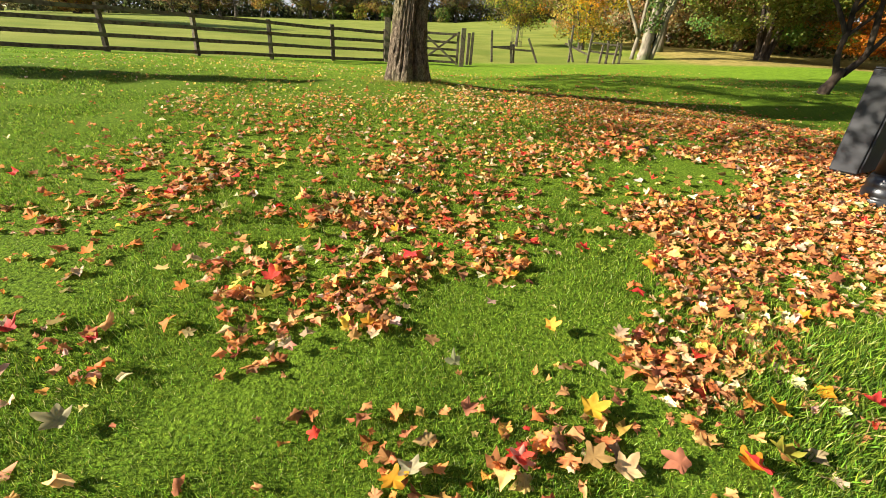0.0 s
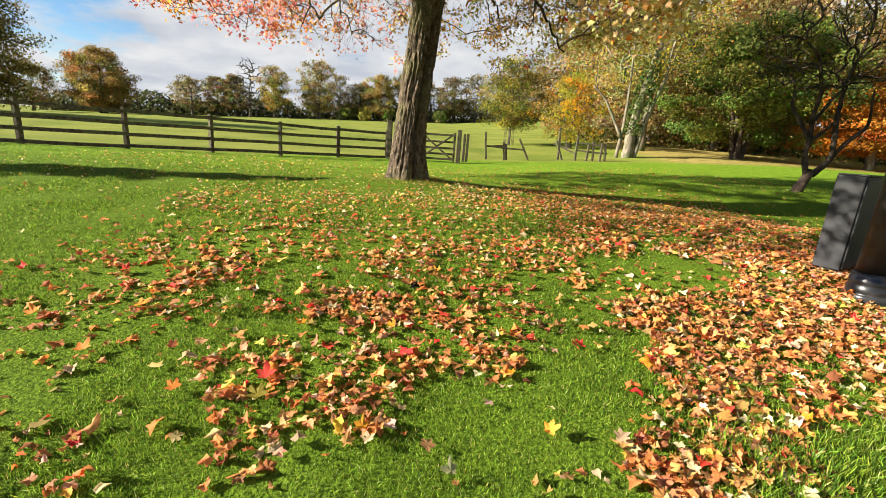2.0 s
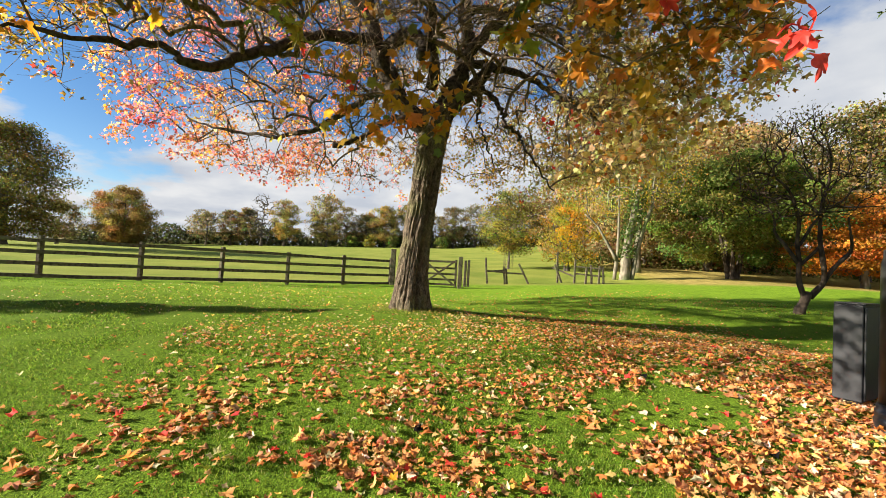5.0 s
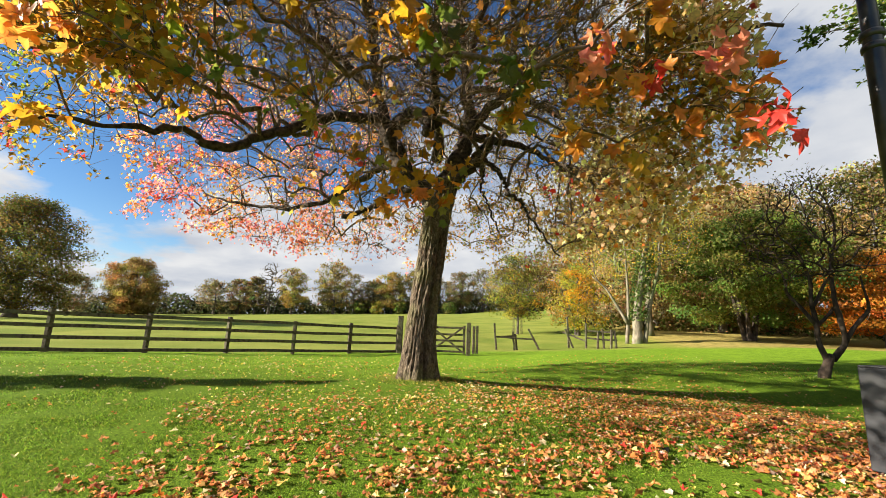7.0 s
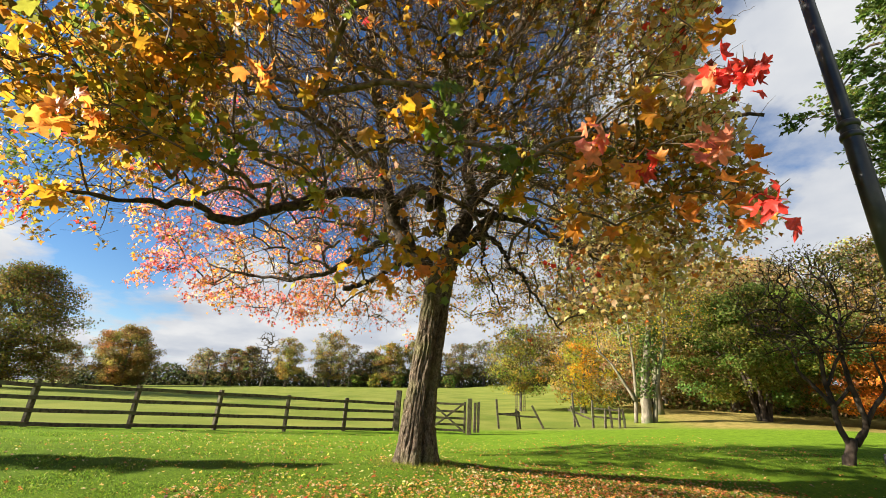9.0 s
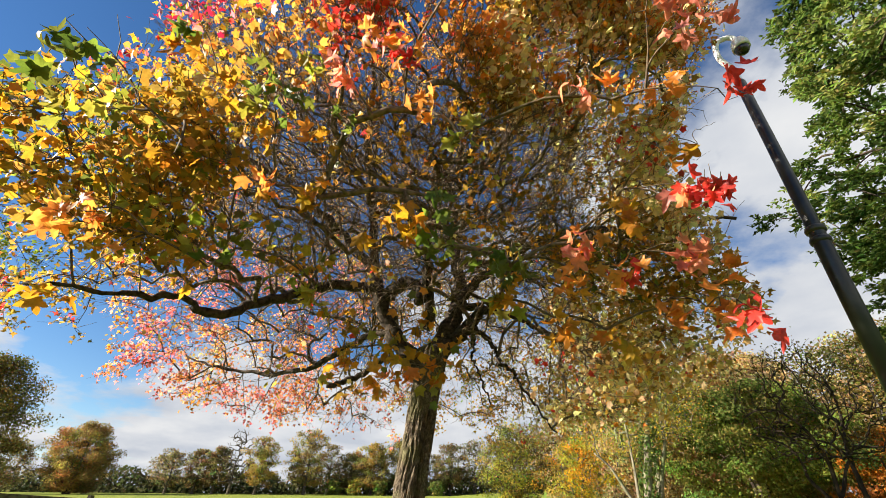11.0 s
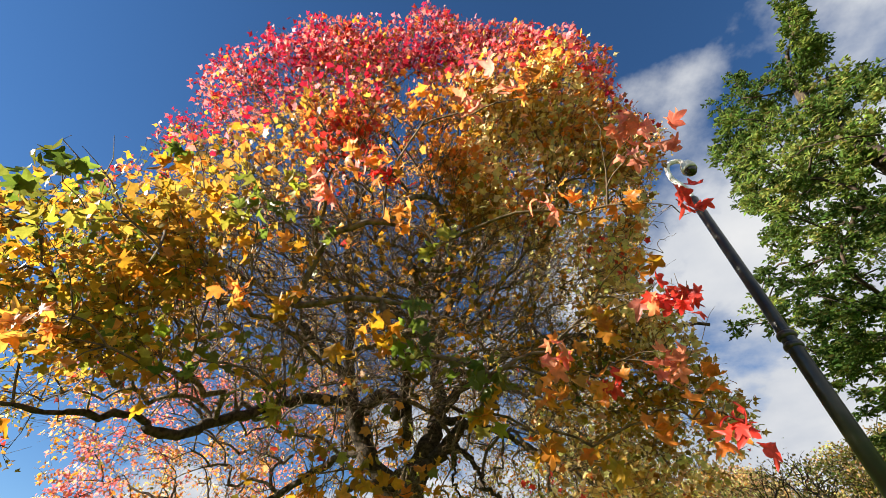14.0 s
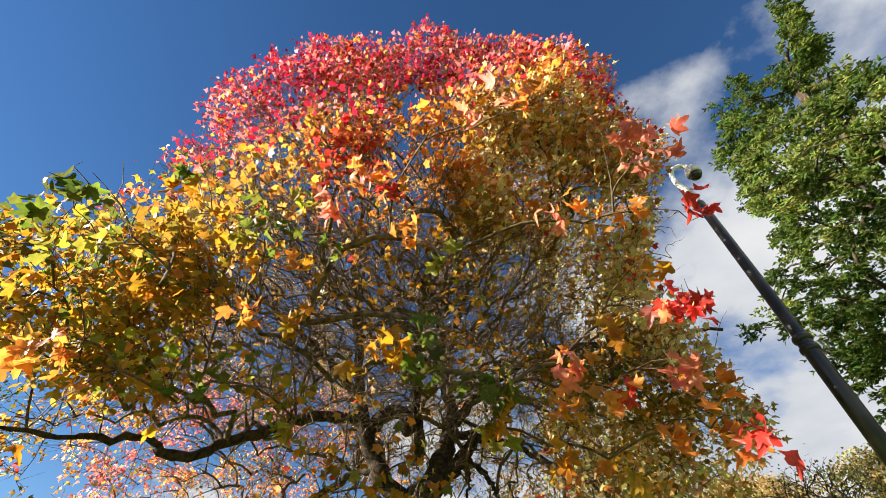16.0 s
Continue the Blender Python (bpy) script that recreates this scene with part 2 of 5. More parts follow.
def add_part(name, me, mat, parent=None, label="", kind=""):
    ob = new(name, me)
    if mat and not me.materials:
        me.materials.append(mat)
    if parent:
        ob.parent = parent
    return tagged(ob, label=label, kind=kind)


def part(name, bm, mat, parent=None, label=""):
    me = bpy.data.meshes.new(name)
    bm.to_mesh(me)
    bm.free()
    return add_part(name, me, mat, parent, label)


def empty(name, x, y, z, label, category, group="", rz=0.0):
    ob = new(name)
    ob.matrix_basis = pose(x, y, z, 0, 0, rz)
    return tagged(ob, label, category, group)


def tube_arrays(pts, radii, sides, cap=True):
    """Vertices and faces of a tapered tube along a polyline."""
    pts = np.asarray(pts, float)
    n = len(pts)
    tan = np.gradient(pts, axis=0)
    tan /= np.linalg.norm(tan, axis=1)[:, None] + 1e-9
    ref = np.array([0.0, 0.0, 1.0]) if abs(tan[0][2]) < 0.9 else np.array([1.0, 0.0, 0.0])
    u = np.cross(tan, ref)
    u /= np.linalg.norm(u, axis=1)[:, None] + 1e-9
    v = np.cross(tan, u)
    a = np.arange(sides) * 2 * math.pi / sides
    ring = np.cos(a)[None, :, None] * u[:, None, :] + np.sin(a)[None, :, None] * v[:, None, :]
    verts = (pts[:, None, :] + ring * np.asarray(radii, float)[:, None, None]).reshape(-1, 3)
    faces = [(i * sides + j, i * sides + (j + 1) % sides, (i + 1) * sides + (j + 1) % sides, (i + 1) * sides + j)
             for i in range(n - 1) for j in range(sides)]
    if cap:
        faces.append(tuple(range((n - 1) * sides, n * sides)))
        faces.append(tuple(reversed(range(sides))))
    return verts, faces


def tubes_mesh(name, tubes, smooth=True):
    """One mesh out of many tubes: (points, radii, sides)."""
    vs, fs, base = [], [], 0
    for pts, radii, sides in tubes:
        v, f = tube_arrays(pts, radii, sides, cap=sides > 3)
        vs.append(v)
        fs.extend([tuple(k + base for k in q) for q in f])
        base += len(v)
    return mesh_from(name, np.concatenate(vs), fs, smooth)


def curve_points(ctrl, n):
    """Smooth polyline through control points (Catmull-Rom)."""
    c = [np.asarray(p, float) for p in ctrl]
    c = [2 * c[0] - c[1]] + c + [2 * c[-1] - c[-2]]
    out = []
    for i in range(1, len(c) - 2):
        for k in range(n):
            t = k / n
            out.append(0.5 * ((2 * c[i]) + (c[i + 1] - c[i - 1]) * t + (2 * c[i - 1] - 5 * c[i] + 4 * c[i + 1] - c[i + 2]) * t * t
                              + (3 * c[i] - c[i - 1] - 3 * c[i + 1] + c[i + 2]) * t ** 3))
    out.append(c[-2])
    return np.array(out)


def cloud_mesh(name, pos, axis, normal, size, hue, shape):
    """Many leaves as one mesh: each a copy of shape (vertices, triangles) with its own axis, normal, size and hue."""
    tv, tf = shape
    axis = axis / (np.linalg.norm(axis, axis=1)[:, None] + 1e-9)
    side = np.cross(normal, axis)
    side /= np.linalg.norm(side, axis=1)[:, None] + 1e-9
    nrm = np.cross(axis, side)
    v = pos[:, None, :] + size[:, None, None] * (tv[None, :, 0:1] * side[:, None] + tv[None, :, 1:2] * axis[:, None] + tv[None, :, 2:3] * nrm[:, None])
    n, k = len(pos), len(tv)
    f = (tf[None] + (np.arange(n) * k)[:, None, None]).reshape(-1, 3)
    me = bpy.data.meshes.new(name)
    me.vertices.add(n * k)
    me.vertices.foreach_set("co", v.astype(np.float32).ravel())
    me.loops.add(f.size)
    me.loops.foreach_set("vertex_index", f.astype(np.int32).ravel())
    me.polygons.add(len(f))
    me.polygons.foreach_set("loop_start", np.arange(0, f.size, 3, dtype=np.int32))
    at = me.attributes.new("hue", "FLOAT_COLOR", "POINT")
    c = np.repeat(np.concatenate([hue, np.ones((n, 1))], 1), k, 0)
    at.data.foreach_set("color", c.astype(np.float32).ravel())
    me.update(calc_edges=True)
    return me


def star_leaf(lobes=5, notch=0.29, cup=0.25, curl=0.0):
    """Star-shaped leaf, unit wide, its stalk end at the origin, pointing along +y."""
    pts = [(0.0, 0.28, 0.0)]
    for i in range(lobes):
        a = math.radians(-128 + 256 * i / (lobes - 1))
        r = (0.50, 0.56, 0.66, 0.56, 0.50)[i] if lobes == 5 else 0.58
        pts.append((math.sin(a) * r, 0.28 + math.cos(a) * r, -cup * r * r - curl * r))
        if i < lobes - 1:
            b = math.radians(-128 + 256 * (i + 0.5) / (lobes - 1))
            pts.append((math.sin(b) * notch, 0.28 + math.cos(b) * notch, 0.03))
    pts.append((0.0, -0.02, 0.02))
    n = len(pts)
    tris = [(0, i + 1, i) for i in range(1, n - 1)] + [(0, 1, n - 1)]
    return np.array(pts), np.array(tris)



def fine_leaf(curl, seed, notch=0.31, jag=0.012):
    """Sweetgum leaf with shouldered lobes, a fold along the midrib and a warped blade."""
    rng = np.random.default_rng(seed)
    pts = [(0.0, 0.26)]
    for i in range(5):
        a = -128 + 64 * i
        r = (0.46, 0.55, 0.64, 0.55, 0.46)[i]
        for da, k in ((-21, 0.68), (-9, 0.87), (0, 1.0), (9, 0.87), (21, 0.68)):
            t = math.radians(a + da)
            pts.append((math.sin(t) * r * k, 0.26 + math.cos(t) * r * k))
        if i < 4:
            t = math.radians(a + 32)
            pts.append((math.sin(t) * notch, 0.26 + math.cos(t) * notch))
    pts.append((0.0, 0.02))
    p = np.array(pts)
    p = p + rng.normal(0, jag, p.shape)
    d2 = p[:, 0] ** 2 + (p[:, 1] - 0.26) ** 2
    z = curl * d2 * (1 + 0.8 * np.sin(3 * np.arctan2(p[:, 0], p[:, 1]) + seed)) + 0.22 * np.abs(p[:, 0]) + rng.normal(0, 0.02, len(p))
    n = len(p)
    tris = [(0, i + 1, i) for i in range(1, n - 1)] + [(0, 1, n - 1)]
    return np.column_stack([p, z]), np.array(tris)


FINE = [fine_leaf(c, k) for k, c in enumerate((-0.5, 0.7, -0.9, 0.4, 1.1))]
TREFOIL = (np.array([(0, 0, 0), (-0.5, 0.3, -0.1), (-0.16, 0.48, 0.03), (0, 0.95, -0.12), (0.16, 0.48, 0.03), (0.5, 0.3, -0.1)]), np.array([(0, 2, 1), (0, 4, 2), (2, 4, 3), (0, 5, 4)]))
BROAD = star_leaf(notch=0.38)
STAR_CURLED = star_leaf(notch=0.4, curl=0.3, cup=0.45)
CRUMPLED = (BROAD[0] * np.array([0.85, 0.9, 1]) + np.random.default_rng(2).normal(0, 0.1, BROAD[0].shape) + np.array([[0, 0, 0.5]]) * (BROAD[0][:, :1] ** 2) - np.array([[0, 0, 0.35]]) * (BROAD[0][:, 1:2] - 0.3) ** 2, BROAD[1])
SHRIVELLED = (BROAD[0] * np.array([0.5, 1, 1]) + np.random.default_rng(4).normal(0, 0.07, BROAD[0].shape) + np.abs(BROAD[0][:, :1]) * np.array([[0, 0, 1.0]]), BROAD[1])
STAR_FOLDED = (BROAD[0] * np.array([0.55, 1, 1]) + np.abs(BROAD[0][:, :1]) * np.array([[0, 0, 0.9]]), BROAD[1])


def rolled(leaf, k, skew, seed):
    """A dry leaf rolled about its midrib and bent along it."""
    v = leaf[0].copy()
    rng = np.random.default_rng(seed)
    a = v[:, 0] * k + skew * v[:, 1]
    v[:, 0], z = np.sin(a) / k, (1 - np.cos(a)) / k
    v[:, 2] = z * 0.9 - 0.5 * (v[:, 1] - 0.3) ** 2 + 0.03 * rng.standard_normal(len(v))
    return v, leaf[1]


ROLLED = [rolled(fine_leaf(0.3, 20 + i, 0.43, 0.04), k, q, i) for i, (k, q) in enumerate(((2.6, 0.3), (3.6, -0.4), (1.8, 0.6), (4.4, 0.2), (2.2, -0.7), (1.2, 0.3)))]
KITE = (np.array([(0, -0.1, 0), (0.42, 0.4, 0.08), (0, 1.0, -0.1), (-0.42, 0.4, 0.08)]), np.array([(0, 1, 2), (0, 2, 3)]))


def jitter_hue(base, rng, n, amount=0.18):
    c = np.asarray(base, float)
    c = np.repeat(c[None], n, 0) if c.ndim == 1 else c
    return np.clip(c * (1 + amount * rng.standard_normal((n, 1))) * (1 + 0.12 * rng.standard_normal((n, 3))), 0.004, 0.9)


def unit(v):
    return v / (np.linalg.norm(v, axis=-1, keepdims=True) + 1e-9)


def grow(seeds, targets, rng, bend=0.16, steps=4):
    """Branches from a starting skeleton out to target points. Returns a list of polylines with their loads."""
    nodes = [np.asarray(p, float) for p in seeds]
    parent = [-1] * len(nodes)
    arr = np.zeros((len(seeds) + len(targets) * steps + 5, 3))
    arr[:len(nodes)] = nodes
    count = len(nodes)
    load = np.zeros(len(arr))
    par = np.full(len(arr), -1)
    origin = nodes[0]
    order = np.argsort(np.min(np.linalg.norm(targets[:, None] - arr[None, :count], axis=2), axis=1))
    paths = []
    for k in order:
        t = targets[k]
        d = np.linalg.norm(arr[:count] - t, axis=1)
        reach = np.linalg.norm(arr[:count] - origin, axis=1)
        j = int(np.argmin(d + 0.35 * np.maximum(0, reach - np.linalg.norm(t - origin) + 0.15) * 4))
        p0, L = arr[j], d[j]
        side = unit(rng.standard_normal(3)) * bend * L
        prev, ids, pts = j, [j], [p0]
        for s in range(1, steps + 1):
            u = s / steps
            q = p0 + (t - p0) * u + side * math.sin(math.pi * u) + np.array([0, 0, 0.10 * L * math.sin(math.pi * u)])
            if s < steps:
                q = q + rng.standard_normal(3) * 0.014 * L
            else:
                q = t
            arr[count] = q
            par[count] = prev
            prev = count
            ids.append(count)
            pts.append(q)
            count += 1
        paths.append((ids, pts))
    for i in range(count - 1, -1, -1):
        load[i] += 1
        if par[i] >= 0:
            load[par[i]] += load[i]
    return [(np.array(pts), load[ids]) for ids, pts in paths]


# ---- ground ----
def build_ground():
    def axis(lo, hi, fine, n, first):
        inner = np.arange(-fine, fine + 0.001, first)
        grow_out = (np.exp(np.linspace(0, 5, n)) - 1) / (math.exp(5) - 1)
        return np.concatenate([-(fine + grow_out * (-lo - fine))[:0:-1], inner, (fine + grow_out * (hi - fine))[1:]])
    xs, ys = axis(-700, 700, 14, 34, 0.5), axis(-60, 900, 24, 40, 0.5)
    X, Y = np.meshgrid(xs, ys)
    Z = ground_z(X, Y)
    rng = np.random.default_rng(3)
    Z = Z + 0.012 * rng.standard_normal(Z.shape) * (np.abs(X) < 14) * (np.abs(Y) < 24)
    nx, ny = len(xs), len(ys)
    faces = [(j * nx + i, j * nx + i + 1, (j + 1) * nx + i + 1, (j + 1) * nx + i) for j in range(ny - 1) for i in range(nx - 1)]
    me = mesh_from("ground", np.stack([X, Y, Z], -1).reshape(-1, 3), faces, True)
    at = me.attributes.new("cover", "FLOAT_COLOR", "POINT")
    fence_side = (Y - 19.6 - 0.82 * np.minimum(X + 1, 0)) + 0.0 * X
    field = smooth01(-0.8, 0.8, fence_side) * (1 - smooth01(8.5, 11, X - 0.12 * (Y - 20)))
    wood = smooth01(17.5, 21.5, Y + 0.35 * (X - 10)) * smooth01(9, 12, X - 0.12 * (Y - 20))
    # near ground only, where the painted shade between blades goes
    gap_shade_mask = smooth01(9.0, 6.0, Y) * smooth01(14, 10, np.abs(X)) * 0.8
    col = np.stack([field, wood, gap_shade_mask, 0 * field + 1], -1)
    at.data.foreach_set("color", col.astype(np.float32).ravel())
    tagged(add_part("ground", me, M_GROUND), "green mown lawn rising to pale autumn pasture", "ground", kind="structure")


build_ground()


# ---- sweetgum tree ----
TREE = np.array([-0.45, 6.5])
TREE_Z = float(ground_z(*TREE)) - 0.07


def crown_radius(z, az):
    """Reach of the crown from the trunk at height z, az measured from +x counter-clockwise."""
    r = np.interp(z, [2.2, 2.8, 3.6, 5.0, 6.5, 8.0, 9.2, 10.2, 10.9, 11.5], [4.3, 5.0, 5.3, 5.4, 5.5, 5.5, 5.35, 4.6, 3.2, 0.4])
    right = np.clip(np.cos(az), 0, 1)
    left = np.clip(-np.cos(az), 0, 1)
    far = np.clip(np.sin(az), 0, 1)
    lobes = 1 + 0.05 * np.sin(3 * az + 1.0 + 0.7 * z) + 0.05 * np.sin(7 * az + 1.9 * z)
    return r * (1 - (0.17 - 0.2 * smooth01(4.6, 6.4, z)) * right + (0.10 - 0.06 * smooth01(4.4, 5.6, z)) * left - 0.08 * far) * lobes


# crown outline fitted to the camera's view: bearing (degrees east of north) by slope
OUT_SLOPE = [0.2, 0.26, 0.38, 0.46, 0.66, 0.74, 0.83, 0.88, 0.94, 1.14, 1.26, 1.42, 1.65, 2.0, 2.6, 3.3, 3.7, 4.2]
OUT_WEST = [-52, -56, -60, -61, -61, -57, -53.5, -53, -53, -52, -52, -54.5, -54, -51.5, -45, -27, -16, -8]
OUT_EAST = [26, 34, 40.5, 38.5, 37.5, 35.5, 35.5, 36.5, 38, 44.5, 49.5, 48.5, 45.5, 49, 45.5, 28, 10, -8]


def bearing_slope(p):
    h = np.hypot(p[..., 0], p[..., 1] + 0.17)
    return np.degrees(np.arctan2(p[..., 0], p[..., 1] + 0.17)), (p[..., 2] - 1.79) / h


def crimson_edge(turn):
    """Slope above which the crown is coloured crimson, by bearing in the camera's view."""
    return np.interp(turn, [-62, -51, -48, -41, -35, -6.5, 20, 39, 44, 50], [0.8, 0.83, 1.08, 1.37, 1.92, 2.6, 2.5, 2.2, 1.63, 1.3])


def nearest_leaf(turn, slope):
    """How far from the camera the crown's near face hangs, fitted to the view."""
    q = slope / crimson_edge(turn)
    d = np.interp(q, [0, 0.3, 0.6, 0.9, 1.05, 1.2], [4.3, 3.6, 3.5, 4.2, 5.6, 6.3])
    return d + 0.8 * smooth01(0, 20, turn) * (1 - smooth01(0.7, 1.0, q)) - 0.55 * smooth01(-22, -38, turn) * smooth01(0.45, 0.55, slope) * (1 - smooth01(0.75, 0.85, q))


SLANT, DROP = SUN_DIR.y / SUN_DIR.x, -SUN_DIR.z / SUN_DIR.x      # how a sunbeam runs on and falls for each metre east


def lets_sun_by(p):
    """False where a spray would shade the sunlit lawn in front or the foot of the trunk."""
    run = (p[2] - 0.6) / DROP
    lands, at = p[0] + run, p[1] + SLANT * run
    if 0.8 < at < 4.0 and -3.0 < lands < 3.6:
        return False
    gap = TREE[0] - p[0]
    return not (6.05 < p[1] + SLANT * gap < 6.95 and gap > 0.5 and 0.6 < p[2] - DROP * gap < 2.7)


LEAF_HUES = {
    "Y": (0.52, 0.25, 0.02), "G": (0.13, 0.16, 0.022), "L": (0.31, 0.28, 0.036), "R": (0.68, 0.06, 0.04),
    "O": (0.74, 0.28, 0.045), "S": (0.84, 0.29, 0.17), "P": (0.58, 0.38, 0.21), "B": (0.36, 0.16, 0.075), "C": (0.37, 0.014, 0.036),
    "K": (0.76, 0.20, 0.19), "D": (0.42, 0.245, 0.04), "W": (0.84, 0.62, 0.25),
}
LOW_TIPS = [
    ((1.11, 1.23, 2.46), "R"), ((-0.39, 2.46, 2.48), "O"), ((-0.25, 2.36, 2.49), "O"), ((0.78, 1.74, 2.52), "Y"),
    ((1.13, 1.45, 2.53), "O"), ((-1.75, 1.50, 2.53), "Y"), ((-0.09, 2.47, 2.53), "Y"), ((0.99, 1.62, 2.59), "O"),
    ((0.54, 1.80, 2.60), "Y"), ((1.13, 1.52, 2.63), "O"), ((-0.65, 2.57, 2.64), "Y"), ((0.28, 1.81, 2.71), "L"),
    ((-1.67, 1.27, 2.77), "O"), ((0.77, 1.52, 2.78), "O"), ((0.27, 1.80, 2.78), "Y"), ((0.82, 1.60, 2.80), "R"),
    ((0.61, 1.68, 2.80), "O"), ((1.08, 1.45, 2.80), "S"), ((1.19, 1.51, 2.81), "O"), ((-1.38, 1.82, 2.81), "Y"),
    ((-1.63, 1.46, 2.81), "O"), ((0.17, 1.55, 2.82), "G"), ((0.31, 1.58, 2.83), "G"), ((0.62, 1.68, 2.83), "O"),
    ((1.08, 1.42, 2.85), "S"), ((0.32, 1.73, 2.86), "G"), ((-0.38, 1.48, 2.88), "Y"), ((-0.87, 2.06, 2.88), "L"),
    ((-1.66, 1.37, 2.88), "O"), ((-0.86, 2.17, 2.90), "L"), ((0.17, 1.71, 2.92), "G"),
]
TOP_TIPS = [
    ((-0.24, 1.46, 2.93), "Y"), ((-0.03, 1.61, 2.93), "G"), ((-1.26, 1.82, 2.94), "G"), ((0.62, 1.60, 2.94), "S"),
    ((-0.08, 1.70, 2.95), "G"), ((-0.12, 1.46, 2.96), "G"), ((0.64, 1.57, 2.97), "O"), ((-0.21, 1.65, 3.02), "Y"),
    ((0.79, 1.46, 3.03), "Y"), ((1.12, 1.24, 3.04), "R"), ((1.00, 1.32, 3.05), "S"), ((-1.72, 1.15, 3.06), "Y"),
    ((-0.93, 1.36, 3.07), "O"), ((1.03, 1.27, 3.09), "R"), ((-0.27, 1.59, 3.09), "Y"), ((0.82, 1.51, 3.11), "Y"),
    ((-0.09, 1.55, 3.16), "G"), ((-0.73, 1.52, 3.17), "Y"), ((-1.69, 1.06, 3.18), "L"), ((-1.45, 1.32, 3.19), "Y"),
    ((1.27, 1.43, 3.21), "R"), ((0.96, 1.18, 3.23), "Y"), ((-1.03, 1.60, 3.24), "O"), ((-0.80, 1.70, 3.25), "Y"),
    ((-1.71, 0.91, 3.28), "G"), ((-0.67, 1.29, 3.31), "Y"), ((-1.55, 1.10, 3.31), "L"), ((-1.66, 0.85, 3.38), "G"),
    ((-1.59, 0.93, 3.39), "G"), ((1.17, 0.97, 3.41), "R"), ((-0.00, 1.32, 3.41), "L"),
]
HIGH_TIPS = [
    ((-1.04, 1.39, 3.45), "Y"), ((0.95, 1.04, 3.49), "O"), ((-1.18, 1.22, 3.51), "Y"), ((0.76, 1.14, 3.52), "O"),
    ((-1.02, 1.29, 3.55), "L"), ((-1.28, 1.08, 3.55), "Y"), ((0.56, 1.17, 3.57), "S"), ((0.65, 1.11, 3.59), "O"),
    ((-0.60, 1.14, 3.59), "S"), ((-0.89, 1.33, 3.59), "G"), ((-0.64, 1.44, 3.60), "G"), ((0.95, 0.86, 3.61), "S"),
    ((1.03, 0.76, 3.62), "S"), ((-1.26, 0.98, 3.63), "G"), ((0.94, 0.78, 3.66), "S"), ((-0.96, 1.20, 3.66), "G"),
    ((-0.28, 1.10, 3.70), "O"), ((-0.22, 1.43, 3.70), "O"), ((0.83, 0.79, 3.71), "S"), ((-0.43, 1.02, 3.72), "O"),
    ((-0.76, 1.23, 3.73), "L"), ((-0.64, 1.25, 3.75), "S"), ((-0.31, 1.19, 3.87), "R"), ((0.15, 0.78, 3.88), "S"),
    ((-0.42, 1.14, 3.88), "S"), ((0.42, 0.67, 3.89), "O"), ((-0.07, 0.78, 3.89), "O"), ((0.31, 0.69, 3.90), "S"),
]


def crown_hue(p, rng):
    """Autumn colour by where the leaf hangs: crimson crown, orange shoulders, gold and olive skirt, pink far edge; east
    also paler and west duller to offset the sunlight.
    """
    x, y, z = p[:, 0], p[:, 1], p[:, 2]
    n = len(p)
    H = {k: np.array(v) for k, v in LEAF_HUES.items()}
    wob = rng.standard_normal(n)
    turn, slope = bearing_slope(p)
    q = slope / crimson_edge(turn) + 0.07 * wob
    red = smooth01(0.9, 1.12, q) * smooth01(4.2, 5.6, z)
    warm = smooth01(0.42, 0.62, q) * (1 - red)
    west, east = smooth01(-18, -38, turn), smooth01(2, 16, turn)
    low = (1 - smooth01(0.42, 0.62, q)) * (1 - red)
    far = smooth01(5.0, 6.6, y)
    pink = low * far * smooth01(-2, -14, turn) * smooth01(0.62, 0.4, slope)
    w = {
        "C": 7.0 * red * (1 - 0.7 * smooth01(5, 35, turn)),
        "K": 2.0 * red + 5.0 * pink,
        "R": 0.05 + 1.2 * red + 0.35 * warm * (1 - west) + 0.3 * low * smooth01(30, 38, turn),
        "S": 0.8 * warm * (1 - west) * smooth01(0.55, 0.8, q) + 4.0 * pink,
        "O": 0.25 + 3.2 * warm * (1 - 0.3 * west) + 1.6 * red * smooth01(5, 35, turn) + 0.9 * low * east * smooth01(0.5, 0.3, slope) + 4.0 * pink,
        # pale gold leaf; its eastward weight also paints in missing sunlight
        "W": 1.2 * pink + 3.4 * low * east + 3.2 * warm * east + 1.2 * red * smooth01(5, 35, turn) + 0.6 * low * (1 - west) * (1 - pink),
        # bronze leaf; its westward weight also tones down the sunlit side
        "D": 0.2 + 1.7 * low * (1 - 0.5 * pink) + 1.0 * warm + 2.2 * west * (1 - red),
        "Y": 0.15 + 1.3 * low * (1 - 0.5 * west) + 1.3 * west * warm + 0.5 * warm,
        "L": 0.9 * low * (1 - pink) * (1 - 0.6 * east) + 0.6 * west * (1 - red),
        "G": 0.35 * low * (1 - pink) * (1 - 0.7 * east) + 1.7 * west * (1 - red) * smooth01(-40, -52, turn) + 1.0 * west * (1 - red),
    }
    keys = list(w)
    W = np.stack([np.broadcast_to(w[k], (n,)) for k in keys], 1)
    # neighbours share a colour: a slow field decides, a little chance mixes
    field = np.array([noise.noise(Vector((a * 0.7, b * 0.7, c * 0.7))) for a, b, c in p])
    u = np.clip(0.5 + 0.7 * field + 0.15 * rng.standard_normal(n), 0.001, 0.999)
    cum = np.cumsum(W, 1) / W.sum(1)[:, None]
    idx = (u[:, None] > cum).sum(1)
    base = np.stack([H[k] for k in keys])[idx]
    return jitter_hue(base, rng, n, 0.2)


